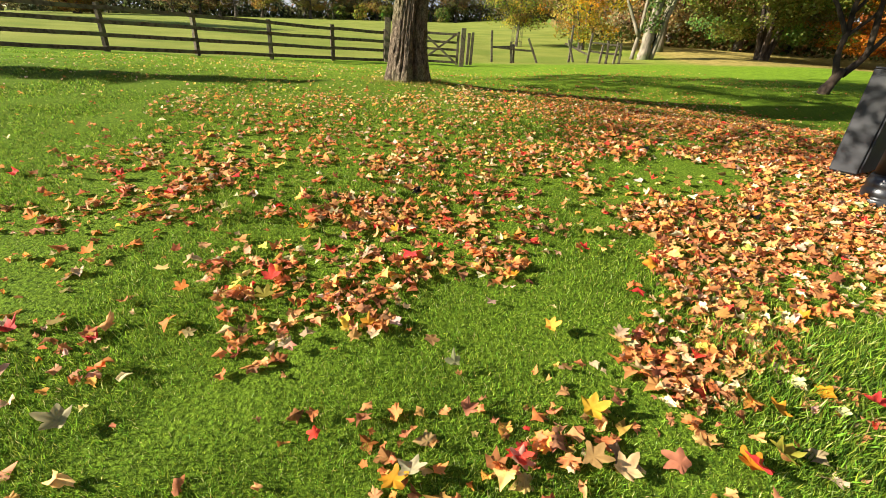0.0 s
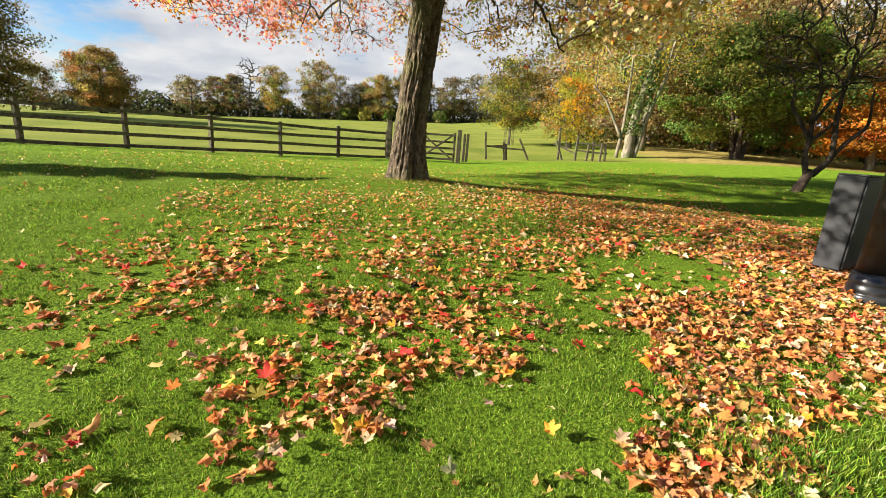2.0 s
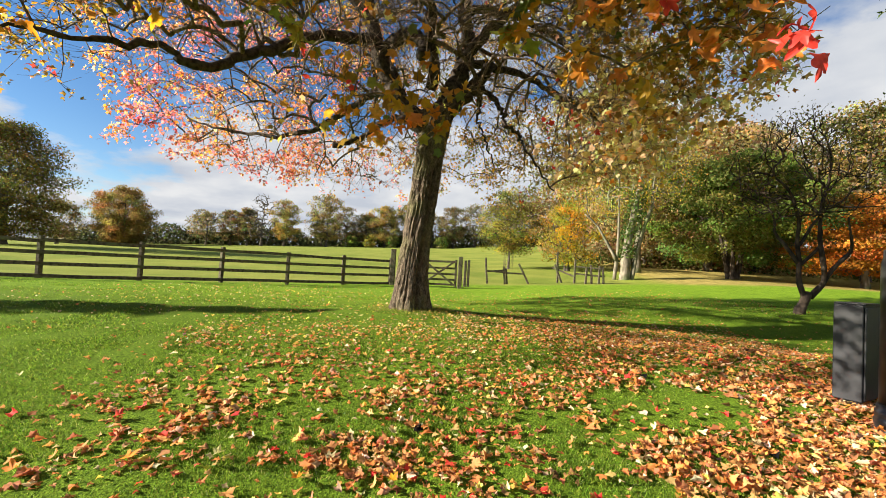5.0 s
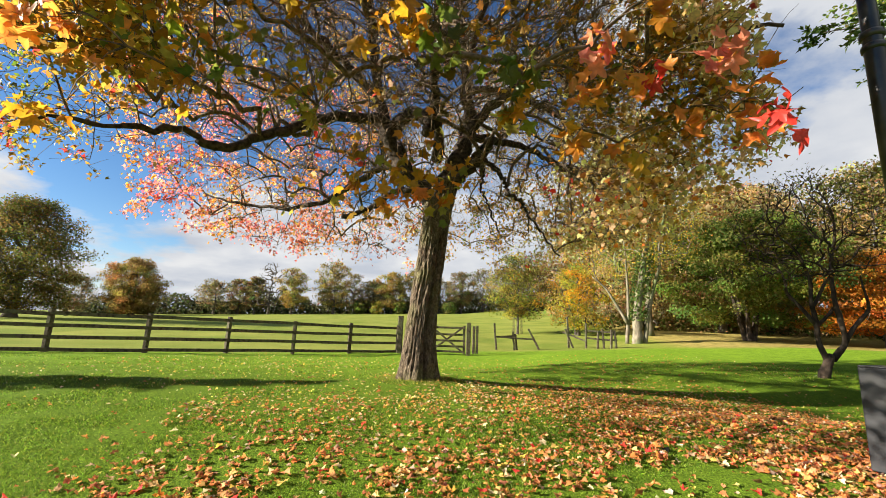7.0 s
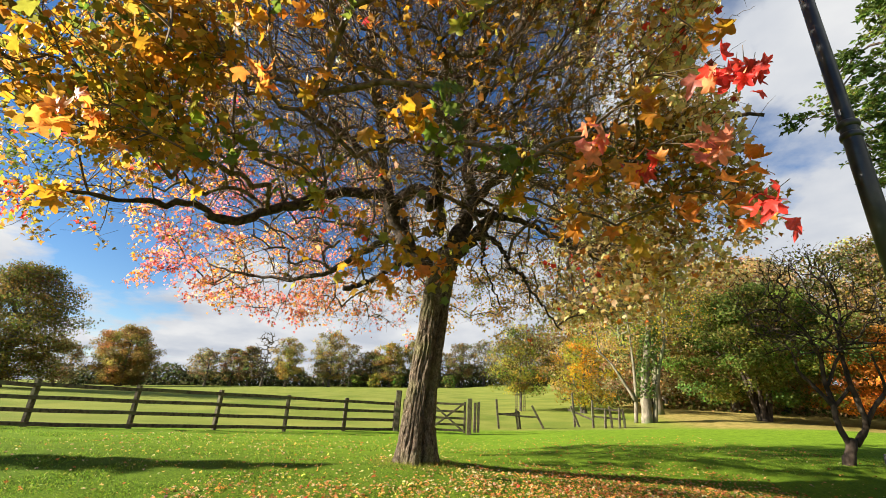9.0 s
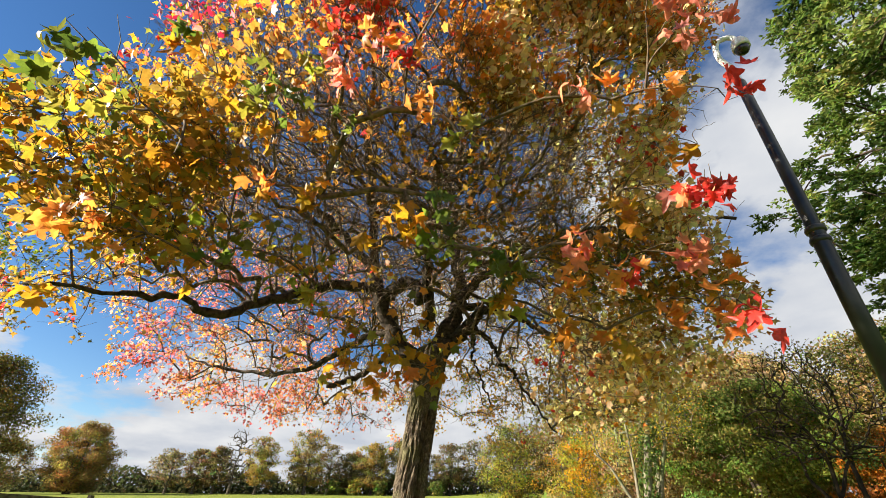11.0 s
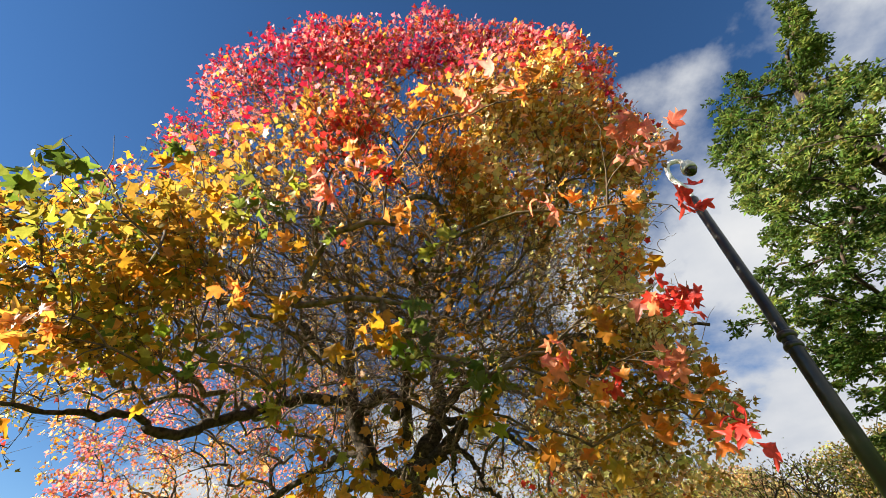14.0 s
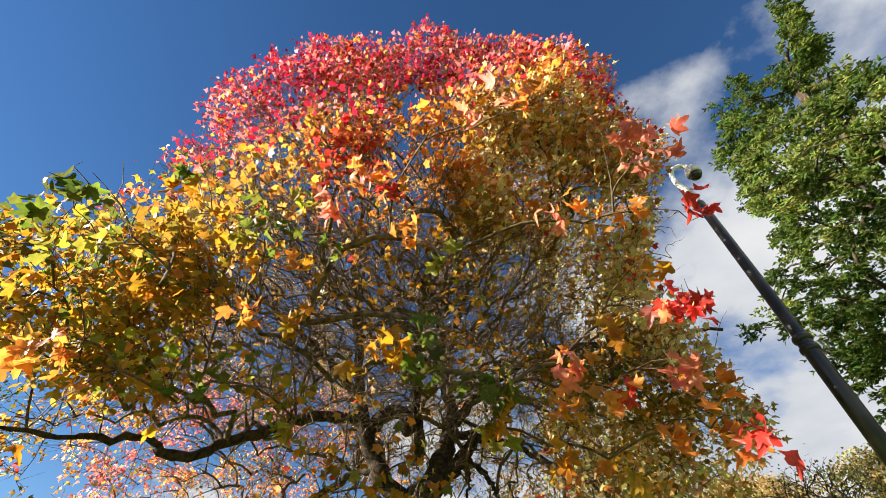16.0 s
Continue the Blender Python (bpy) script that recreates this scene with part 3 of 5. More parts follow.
def build_sweetgum():
    rng = np.random.default_rng(11)
    tree = empty("sweetgum_tree", TREE[0], TREE[1], TREE_Z, "spreading sweetgum tree in red, orange and gold autumn leaf", "tree")
    o = np.array([TREE[0], TREE[1], TREE_Z])
    # trunk with ridged bark and a flared foot
    ctrl = [(-0.46, 6.5, 0.82), (-0.44, 6.5, 1.7), (-0.36, 6.5, 2.55), (-0.29, 6.5, 3.3), (-0.20, 6.5, 4.05)]
    pts = curve_points(ctrl, 34)
    sides, n = 168, len(pts)
    verts = []
    for i, p in enumerate(pts):
        h = p[2] - TREE_Z
        r0 = 0.205 + 0.115 * math.exp(-max(h, 0) / 0.42) + 0.03 * smooth01(2.2, 3.1, h)
        low = 1 - smooth01(1.9, 2.9, h)
        for j in range(sides):
            a = 2 * math.pi * j / sides
            butt = 0.13 * math.exp(-max(h, 0) / 0.22) * (math.cos(5 * a + 0.8) + 0.5 * math.cos(3 * a))
            twist = a + 1.08 - 0.10 * h
            off = math.atan2(math.sin(twist), math.cos(twist))
            groove = -0.105 * math.exp(-(off / 0.15) ** 2) * low
            lobe = 0.034 * math.exp(-((off - 0.36) / 0.2) ** 2) * low
            wx, wy = math.cos(a), math.sin(a)
            warp = 0.5 * noise.noise(Vector((wx * 2, wy * 2, h * 2.2)))
            # long furrows between corky plates, broken by short cross cracks
            furrow = abs(noise.noise(Vector((wx * 5.2 + warp, wy * 5.2, h * 1.9))))
            fine = abs(noise.noise(Vector((wx * 10.5, wy * 10.5 + warp, h * 5.0 + 3.0))))
            ridge = 0.026 * min(1.0, furrow * 3.6) + 0.014 * min(1.0, fine * 3.2) - 0.024
            r = r0 * (1 + butt) + groove + lobe + ridge
            verts.append((p[0] - o[0] + wx * r, p[1] - o[1] + wy * r, p[2] - o[2]))
    faces = [(i * sides + j, i * sides + (j + 1) % sides, (i + 1) * sides + (j + 1) % sides, (i + 1) * sides + j) for i in range(n - 1) for j in range(sides)]
    add_part("trunk", mesh_from("trunk", verts, faces, True), M_BARK, tree, "ridged grey-brown trunk")
    limbs = [
        ([(-0.30, 6.5, 3.7), (-0.72, 6.42, 4.1), (-1.08, 6.3, 4.65), (-1.28, 6.2, 5.4), (-1.50, 6.1, 6.8), (-1.6, 6.0, 8.6)], 0.16, 0.04),
        ([(-0.24, 6.5, 3.7), (0.02, 6.56, 4.4), (0.20, 6.6, 5.1), (0.12, 6.7, 6.1), (-0.05, 6.8, 7.9), (-0.1, 6.7, 9.8)], 0.19, 0.03),
        ([(-0.10, 6.5, 3.95), (0.12, 6.46, 4.22), (0.38, 6.4, 4.5), (0.60, 6.3, 4.72)], 0.12, 0.085),
        ([(-1.08, 6.3, 4.75), (-0.85, 6.2, 5.0), (-0.62, 6.1, 5.03), (-0.42, 6.0, 4.85), (-0.46, 5.9, 4.6)], 0.11, 0.09),
        ([(-1.13, 6.2, 4.95), (-1.78, 5.6, 4.67), (-2.32, 5.0, 4.11), (-2.68, 4.4, 3.63), (-2.9, 4.1, 3.68), (-3.34, 3.6, 3.45), (-3.72, 3.2, 3.37)], 0.09, 0.012),
        ([(-0.9, 6.45, 4.35), (-1.3, 6.7, 4.3), (-1.97, 7.0, 3.98), (-2.78, 7.4, 3.81), (-4.1, 8.0, 3.99), (-5.2, 8.3, 4.3)], 0.075, 0.015),
        ([(-0.40, 6.35, 3.85), (-0.75, 6.22, 3.80), (-0.98, 6.2, 3.72), (-1.3, 6.1, 3.45), (-1.62, 6.0, 3.30)], 0.055, 0.04),
        ([(0.40, 6.4, 4.46), (0.62, 6.42, 4.30), (0.80, 6.4, 4.06), (0.86, 6.4, 3.86), (1.08, 6.5, 3.76), (1.14, 6.52, 3.62), (1.39, 6.6, 3.34), (1.7, 6.8, 2.95)], 0.045, 0.012),
        ([(0.36, 6.4, 4.44), (0.46, 6.45, 4.2), (0.44, 6.5, 3.95), (0.55, 6.55, 3.7), (0.75, 6.7, 3.3)], 0.03, 0.01),
        ([(0.18, 6.6, 5.0), (0.8, 6.2, 5.5), (1.6, 5.4, 5.6), (2.6, 4.5, 5.2), (3.3, 3.8, 4.9)], 0.09, 0.02),
        ([(-0.3, 6.4, 4.4), (-0.35, 5.8, 5.2), (-0.3, 4.8, 5.6), (-0.2, 3.6, 5.2), (-0.2, 2.6, 4.4)], 0.09, 0.02),
        ([(0.1, 6.7, 5.8), (0.9, 7.5, 6.3), (2.0, 8.4, 6.4), (3.1, 9.0, 6.0)], 0.08, 0.02),
        ([(-1.2, 6.2, 5.2), (-2.0, 6.0, 6.0), (-3.0, 5.4, 6.6), (-4.0, 4.9, 6.8)], 0.08, 0.02),
        ([(-1.4, 6.1, 6.2), (-1.5, 5.2, 7.3), (-1.4, 4.2, 8.2), (-1.3, 3.2, 8.8)], 0.07, 0.02),
        ([(0.1, 6.7, 6.2), (0.5, 5.8, 7.3), (0.9, 4.6, 8.2), (1.2, 3.4, 8.7)], 0.07, 0.02),
        ([(-0.9, 6.4, 4.5), (-1.3, 7.2, 5.2), (-1.6, 8.4, 5.6), (-1.7, 9.6, 5.2)], 0.08, 0.02),
        ([(0.1, 6.6, 4.9), (0.9, 7.0, 5.0), (1.9, 7.4, 4.8), (3.0, 7.6, 4.3)], 0.08, 0.02),
    ]
    seeds = [np.array([-0.25, 6.5, 4.0])]
    for ctrl, ra, rb in limbs:
        p = curve_points(ctrl, 7)
        p = p + rng.standard_normal(p.shape) * 0.018
        rad = np.linspace(ra, rb, len(p)) * (1 + 0.08 * rng.standard_normal(len(p)))
        if rb >= 0.08:
            rad[-1] *= 0.8
        v, f = tube_arrays(p - o, rad, 12)
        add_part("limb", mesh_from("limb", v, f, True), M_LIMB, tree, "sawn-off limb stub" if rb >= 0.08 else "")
        if rb < 0.035:
            seeds.extend(list(p[len(p) // 3::2]))
    # targets: a near face of sprays, then the rest of the outer shell
    def inside(p):
        turn, slope = bearing_slope(p)
        if p[1] < 4.5 or slope > 1.0 or slope < 0.5:
            if not np.interp(slope, OUT_SLOPE, OUT_WEST) + 1.5 < turn < np.interp(slope, OUT_SLOPE, OUT_EAST) - 1.5 or slope > 4.1:
                return False
        reach = np.linalg.norm(p - np.array([0, -0.17, 1.79]))
        return reach > nearest_leaf(turn, slope) and lets_sun_by(p)

    tg = []
    while len(tg) < 1150:
        turn, up = rng.uniform(-62, 52), rng.uniform(math.atan(0.2), math.atan(4.2))
        slope = math.tan(up)
        d = float(nearest_leaf(turn, slope)) + rng.exponential(0.75)
        h = d * math.cos(up)
        p = np.array([h * math.sin(math.radians(turn)), h * math.cos(math.radians(turn)) - 0.17, 1.79 + d * math.sin(up)])
        r, az = math.hypot(p[0] - TREE[0], p[1] - TREE[1]), math.atan2(p[1] - TREE[1], p[0] - TREE[0])
        if p[2] > 11.3 or r > 1.1 * float(crown_radius(p[2], az)) or rng.uniform() > 0.5 + 0.5 * math.cos(up) or not inside(p):
            continue
        # the middle stays open, bare twigs behind
        if -34 < turn < 14 and slope < 1.05 and rng.uniform() < (0.88 if slope < 0.7 else 0.55):
            continue
        if turn < -30 and slope < 0.45 and rng.uniform() < 0.85:
            continue
        # sprays gather in clumps with gaps that let the sun in
        if noise.noise(Vector(p * 1.6)) < -0.1:
            continue
        gap = 1.0 - p[0]
        if gap > 0.6 and p[1] + SLANT * gap < 2.7 and 2.3 < p[2] - DROP * gap < 4.2 and rng.uniform() < 0.5:
            continue
        tg.append(p)
    while len(tg) < 2700:
        z, az, u = rng.uniform(2.3, 11.5), rng.uniform(0, 2 * math.pi), rng.uniform()
        R = float(crown_radius(z, az))
        if rng.uniform() > R / 5.6:
            continue
        r = R * u ** (0.42 if z < 6 else 0.3)
        floor_z = 2.45 + 2.2 * smooth01(4.9, 2.0, r) + 0.6 * (1 - max(0.0, -math.sin(az)) ** 2) + 0.5 * max(0.0, -math.cos(az)) - 0.55 * max(0.0, math.cos(az))
        if z < floor_z or (r < 1.2 and z < 6.5):
            continue
        p = np.array([TREE[0] + r * math.cos(az), TREE[1] + r * math.sin(az), z])
        turn, slope = bearing_slope(p)
        if not inside(p) or (p[1] < 6.0 and -34 < turn < 14 and slope < 1.05 and rng.uniform() < 0.85) or (turn < -60 and rng.uniform() < 0.8) or noise.noise(Vector(p * 0.9)) < -0.08:
            continue
        tg.append(p)
    # drooping far skirt: pink to the west, pale olive to the east
    while len(tg) < 3460:
        west = len(tg) < 3120
        turn, slope, y = rng.uniform(-47, -1) if west else rng.uniform(2, 26), 0.14 + 0.5 * rng.uniform() ** 1.5, rng.uniform(6.6, 10.3)
        h = (y + 0.17) / math.cos(math.radians(turn))
        p = np.array([h * math.sin(math.radians(turn)), y, 1.79 + slope * h])
        if math.hypot(p[0] - TREE[0], y - TREE[1]) > 5.7 or not lets_sun_by(p) or noise.noise(Vector(p * 1.3)) < -0.1:
            continue
        if slope < np.interp(turn, [-50, -46, -40, -31, -18, -5, 26], [0.25, 0.21, 0.21, 0.17, 0.16, 0.16, 0.2]) or (math.hypot(p[0] - TREE[0], y - TREE[1]) < 1.6 and p[2] < 4.4):
            continue
        tg.append(p)
    tg = np.array([*tg, *[np.array(p) + np.array([0, 0.12, 0.1]) for p, c in LOW_TIPS + TOP_TIPS + HIGH_TIPS]])
    inner = []
    while len(inner) < 3000:
        q = rng.uniform((-4.6, 2.2, 3.9), (3.2, 10.6, 8.5))
        r = math.hypot(q[0] - TREE[0], q[1] - TREE[1])
        if r < 0.8 * float(crown_radius(q[2], math.atan2(q[1] - TREE[1], q[0] - TREE[0]))) and q[2] > 4.9 - 0.25 * r:
            inner.append(q)
    while len(inner) < 4700:
        turn, slope, d = rng.uniform(-40, 22), rng.uniform(0.35, 1.25), rng.uniform(3.6, 7.5)
        h = d / math.hypot(1, slope)
        q = np.array([h * math.sin(math.radians(turn)), h * math.cos(math.radians(turn)), 1.79 + h * slope])
        if lets_sun_by(q) and q[2] > 4.2 - 0.1 * math.hypot(q[0] - TREE[0], q[1] - TREE[1]):
            inner.append(q)
    leafless = len(tg)
    tg = np.concatenate([tg, np.array(inner)])
    paths = grow(seeds, tg, rng, 0.055)
    shell = {tuple(np.round(q, 5)) for q in tg[:leafless]}
    tubes = []
    for p, load in paths:
        rad = np.minimum(0.0022 * load ** 0.43, 0.034)
        tubes.append((p - o, rad, 5 if rad[0] > 0.014 else 3))
    # fine twigs at the ends and along the outer half of each branch
    tips, tdir = [], []
    for p, load in paths:
        if tuple(np.round(p[-1], 5)) not in shell:
            # bare side shoots inside the crown
            out = unit(p[-1] - np.array([TREE[0], TREE[1], p[-1][2] - 0.4]))
            for k in range(3):
                a = p[-2] + (p[-1] - p[-2]) * rng.uniform(0, 1)
                b = a + unit(0.8 * out + 0.7 * rng.standard_normal(3)) * rng.uniform(0.25, 0.6)
                tubes.append((np.array([a, b]) - o, [0.0026, 0.0013], 3))
            continue
        d = unit(p[-1] - p[-2])
        out = unit(p[-1] - np.array([TREE[0], TREE[1], p[-1][2] - 1.0]))
        close = np.linalg.norm(p[-1] - np.array([0, -0.17, 1.79])) < 2.7
        for k in range(2 if close else 5):
            s = p[-1] if k < 2 else p[-2] + (p[-1] - p[-2]) * rng.uniform(0.1, 0.8)
            v = unit(0.5 * d + 0.55 * out + 0.75 * rng.standard_normal(3) * np.array([1, 1, 0.7]) + np.array([0, 0, 0.12]))
            L = rng.uniform(0.18, 0.42) * (0.4 if close else 1.0)
            mid = s + v * L * 0.5 + rng.standard_normal(3) * 0.02
            end = s + v * L + np.array([0, 0, 0.04])
            if np.linalg.norm(end - np.array([-0.02, -0.1, 1.75])) < 1.2 or (not close and not lets_sun_by(end)):
                continue
            turn, slope = bearing_slope(end)
            if not close and slope > 0.24 and not np.interp(slope, OUT_SLOPE, OUT_WEST) < turn < np.interp(slope, OUT_SLOPE, OUT_EAST):
                continue
            tubes.append((np.array([s, mid, end]) - o, [0.0032, 0.0026, 0.0016], 3))
            if not close:
                tips.append((s, end))
                tdir.append(v)
    add_part("branchwork", tubes_mesh("branchwork", tubes), M_TWIG, tree, "tangle of fine bare twigs", kind="stuff")
    # leaves along the twigs, hanging from long stalks; plainer ones where they hang far off
    P, A, Nn = [], [], []
    for (s, e), v in zip(tips, tdir):
        far_off = np.linalg.norm(e - np.array([0, 0, 1.7])) > 5.2
        # the inside of the crown is bare twigs, the leaves hang on its outer shell
        deep = math.hypot(e[0] - TREE[0], e[1] - TREE[1]) / float(crown_radius(e[2], math.atan2(e[1] - TREE[1], e[0] - TREE[0])))
        if e[2] < 8.5 and rng.uniform() > 0.08 + 0.92 * smooth01(0.5, 0.85, deep):
            continue
        # thinner where the low sun shines through to the east side
        gap = 2.2 - e[0]
        if gap > 2.0 and 1.6 < e[1] + SLANT * gap < 4.6 and 2.4 < e[2] - DROP * gap < 5.6 and rng.uniform() < 0.65:
            continue
        turn, slope = bearing_slope(e)
        if -34 < turn < 14 and 0.38 < slope < 1.05 and e[1] < 6.0 and rng.uniform() < 0.35:
            continue
        for k in range(int(rng.integers(6, 11)) if far_off else int(rng.integers(5, 10))):
            u = rng.uniform(0.25, 1.05)
            q = s + (e - s) * u + rng.standard_normal(3) * 0.06
            ax = unit(0.6 * v + 0.8 * rng.standard_normal(3) + np.array([0, 0, -0.45]))
            nn = unit(rng.standard_normal(3) * 0.75 + np.array([-0.6, -0.35, 0.55]))
            P.append(q), A.append(ax), Nn.append(nn)
    P, A, Nn = np.array(P), np.array(A), np.array(Nn)
    turn, slope = bearing_slope(P)
    m = ((turn < np.interp(slope, OUT_SLOPE, OUT_EAST) + 0.8) & (turn > np.interp(slope, OUT_SLOPE, OUT_WEST) - 1.0) & (slope < 4.3)) | (slope < 0.24)
    P, A, Nn = P[m], A[m], Nn[m]
    hue = crown_hue(P, rng)
    size = rng.uniform(0.048, 0.084, len(P))
    back = np.linalg.norm(P - np.array([0, 0, 1.7]), axis=1) > 5.2
    for m, shape in ((~back, BROAD), (back, TREFOIL)):
        add_part("crown", cloud_mesh("crown", P[m] - o, A[m], Nn[m], size[m] * (1.0 if shape is BROAD else 1.1), hue[m], shape), M_LEAF, tree, "star-shaped autumn leaves, crimson to gold", kind="stuff")
    # the drooping tips nearest the path, leaf by leaf
    words = {"Y": "golden yellow leaf", "G": "green leaf", "L": "lime green leaf", "R": "bright red leaf", "O": "orange leaf", "S": "salmon pink leaf"}
    for k, (c, key) in enumerate(LOW_TIPS + TOP_TIPS + HIGH_TIPS):
        n = int(rng.integers(5, 9))
        pos = np.array(c) + np.clip(rng.standard_normal((n, 3)), -1.2, 1.2) * np.array([0.05, 0.05, 0.045])
        ax = unit(rng.standard_normal((n, 3)) * 0.6 + np.array([-0.25 if c[0] > 0 else 0.0, 0, -0.6]))
        nn = unit(rng.standard_normal((n, 3)) * 0.6 + np.array([-0.4, -0.6, 0.5]))
        for i in range(n):
            me = cloud_mesh("leaf", pos[i:i + 1] - o, ax[i:i + 1], nn[i:i + 1], rng.uniform(0.065, 0.105, 1), jitter_hue(LEAF_HUES[key], rng, 1, 0.15), FINE[(k + i) % 5])
            add_part("leaf", me, M_LEAF, tree, words[key])


build_sweetgum()


# ---- grass blades and fallen leaves ----
def build_grass():
    rng = np.random.default_rng(5)
    blade = (np.array([(-0.04, 0, 0), (0.04, 0, 0), (0.033, 0.5, 0.05), (-0.033, 0.5, 0.05), (0, 1, 0.28)]), np.array([(0, 1, 2), (0, 2, 3), (3, 2, 4)]))
    broad = (np.array([(-0.16, 0, 0), (0.16, 0, 0), (0, 1, 0.25)]), np.array([(0, 1, 2)]))
    thin = (np.array([(-0.07, 0, 0), (0.07, 0, 0), (0, 1, 0.25)]), np.array([(0, 1, 2)]))

    def patch(name, n, y0, y1, h0, h1, shape, label, splay=0.9):
        y = y0 + (y1 - y0) * rng.uniform(size=n) ** 1.4
        x = (rng.uniform(-1, 1, n)) * (1.25 * np.abs(y) + 0.9)
        tall = np.array([noise.noise(Vector((a * 1.1, b * 1.1, 4.0))) for a, b in zip(x, y)])
        rough = smooth01(0.9, 1.6, x) * smooth01(2.6, 1.4, y)
        h = rng.uniform(h0, h1, n) * (1 + 0.5 * tall) * (1 + 1.4 * rough)
        pos = np.stack([x, y, ground_z(x, y) - 0.004], 1)
        lean = rng.standard_normal((n, 3)) * np.array([splay, splay, 0]) + np.array([0, 0, 1.0])
        nrm = np.stack([rng.standard_normal(n), rng.standard_normal(n), np.zeros(n)], 1)
        g = np.array([(0.175, 0.285, 0.024), (0.28, 0.40, 0.042), (0.055, 0.10, 0.012), (0.46, 0.48, 0.16)])[rng.choice(4, n, p=[0.38, 0.24, 0.33, 0.05])]
        me = cloud_mesh(name, pos, lean, nrm, h, jitter_hue(g, rng, n, 0.15), shape)
        tagged(add_part(name, me, M_GRASS), label, "grass", kind="stuff")

    n = 2600
    a, r = rng.uniform(0, 2 * math.pi, n), rng.uniform(0.26, 0.62, n)
    x, y = TREE[0] + r * np.cos(a), TREE[1] + r * np.sin(a)
    me = cloud_mesh("lawn_grass", np.stack([x, y, ground_z(x, y) - 0.01], 1), rng.standard_normal((n, 3)) * np.array([0.5, 0.5, 0]) + np.array([0, 0, 1.0]), rng.standard_normal((n, 3)) * np.array([1, 1, 0]), rng.uniform(0.03, 0.065, n), jitter_hue((0.26, 0.26, 0.05), rng, n, 0.25), blade)
    tagged(add_part("lawn_grass", me, M_GRASS), "mossy uncut grass round the foot of the trunk", "grass", kind="stuff")
    patch("lawn_grass", 75000, 0.75, 2.9, 0.016, 0.038, blade, "short green lawn grass with longer tufts", 0.5)
    patch("lawn_grass", 150000, 0.75, 3.4, 0.012, 0.030, thin, "fine short green lawn grass", 0.5)
    patch("lawn_grass", 150000, 2.5, 4.8, 0.018, 0.038, thin, "short green lawn grass scattered with leaves")
    patch("lawn_grass", 150000, 4.2, 11.0, 0.016, 0.032, broad, "short green lawn grass under the tree")
    # the lawn goes on beside and behind
    n = 45000
    x, y = rng.uniform(-8, 8, n), rng.uniform(-5, 3.5, n)
    m = np.abs(x) > np.where(y < 0.75, -1.0, 1.25 * y + 0.6)
    x, y = x[m], y[m]
    n = len(x)
    me = cloud_mesh("lawn_grass", np.stack([x, y, ground_z(x, y) - 0.004], 1), rng.standard_normal((n, 3)) * np.array([0.55, 0.55, 0]) + np.array([0, 0, 1.0]), rng.standard_normal((n, 3)) * np.array([1, 1, 0]), rng.uniform(0.03, 0.055, n), jitter_hue((0.17, 0.24, 0.016), rng, n, 0.25), thin)
    tagged(add_part("lawn_grass", me, M_GRASS), "short green lawn grass beside the leaf drifts", "grass", kind="stuff")


build_grass()


# drifts of leaves, each along a line on the lawn: ends, half-width, thickness
DRIFTS = [
    (-0.29, 1.79, 0.34, 2.17, 0.22, 0.75),
    (-1.88, 2.63, -1.37, 3.51, 0.25, 0.6),
    (-0.2, 3.34, 1.81, 4.24, 0.35, 0.62),
    (-2.03, 2.57, -1.04, 2.81, 0.26, 0.35),
    (-1.02, 2.01, -0.3, 2.06, 0.17, 0.7),
    (-0.89, 1.77, -0.67, 1.53, 0.12, 0.6),
    (-0.53, 2.63, 0.6, 2.45, 0.24, 0.65),
    (-0.19, 3.01, 0.56, 2.96, 0.2, 0.4),
    (0.26, 3.87, 1.72, 3.34, 0.33, 0.5),
    (-2.37, 3.27, -1.04, 4.66, 0.38, 0.42),
    (-0.87, 3.86, 2.12, 4.97, 0.45, 0.5),
    (1.53, 5.21, 4.27, 4.52, 0.55, 0.95),
    (2.72, 3.84, 3.76, 3.88, 0.4, 0.95),
    (2.1, 3.09, 3.44, 3.04, 0.42, 0.95),
    (1.6, 2.66, 3.11, 2.63, 0.28, 0.95),
]
FAR_DRIFTS = [
    (1.08, 1.46, 1.97, 2.52, 0.24, 0.85),
    (1.97, 2.52, 2.86, 3.03, 0.3, 0.9),
    (3.0, 2.88, 2.75, 2.35, 0.22, 0.8),
    (1.7, 1.64, 1.76, 1.99, 0.14, 0.7),
    (1.41, 2.22, 1.26, 1.62, 0.16, 0.85),
    (1.81, 2.05, 2.61, 2.09, 0.22, 0.6),
    (1.59, 1.71, 1.28, 1.49, 0.13, 0.55),
    (1.64, 1.39, 1.72, 1.29, 0.1, 0.6),
    (-1.78, 1.54, -1.39, 1.35, 0.14, 0.35),
    (0.48, 1.27, 0.68, 1.36, 0.12, 0.3),
    (-0.07, 1.04, 0.64, 1.12, 0.14, 0.35),
    (-2.25, 4.99, -0.37, 5.31, 0.5, 0.4),
    (0.04, 5.86, 1.7, 5.9, 0.6, 0.3),
    (-2.17, 2.36, -1.52, 2.54, 0.16, 0.35),
    (0.96, 1.82, 1.07, 1.79, 0.1, 0.5),
    (0.6, 5.5, 4.4, 6.0, 0.75, 0.72),
    (1.6, 6.6, 4.3, 7.0, 0.6, 0.5),
    (-2.4, 4.7, 0.4, 5.2, 0.45, 0.6),
    (0.2, 4.6, 1.6, 5.2, 0.4, 0.6),
]


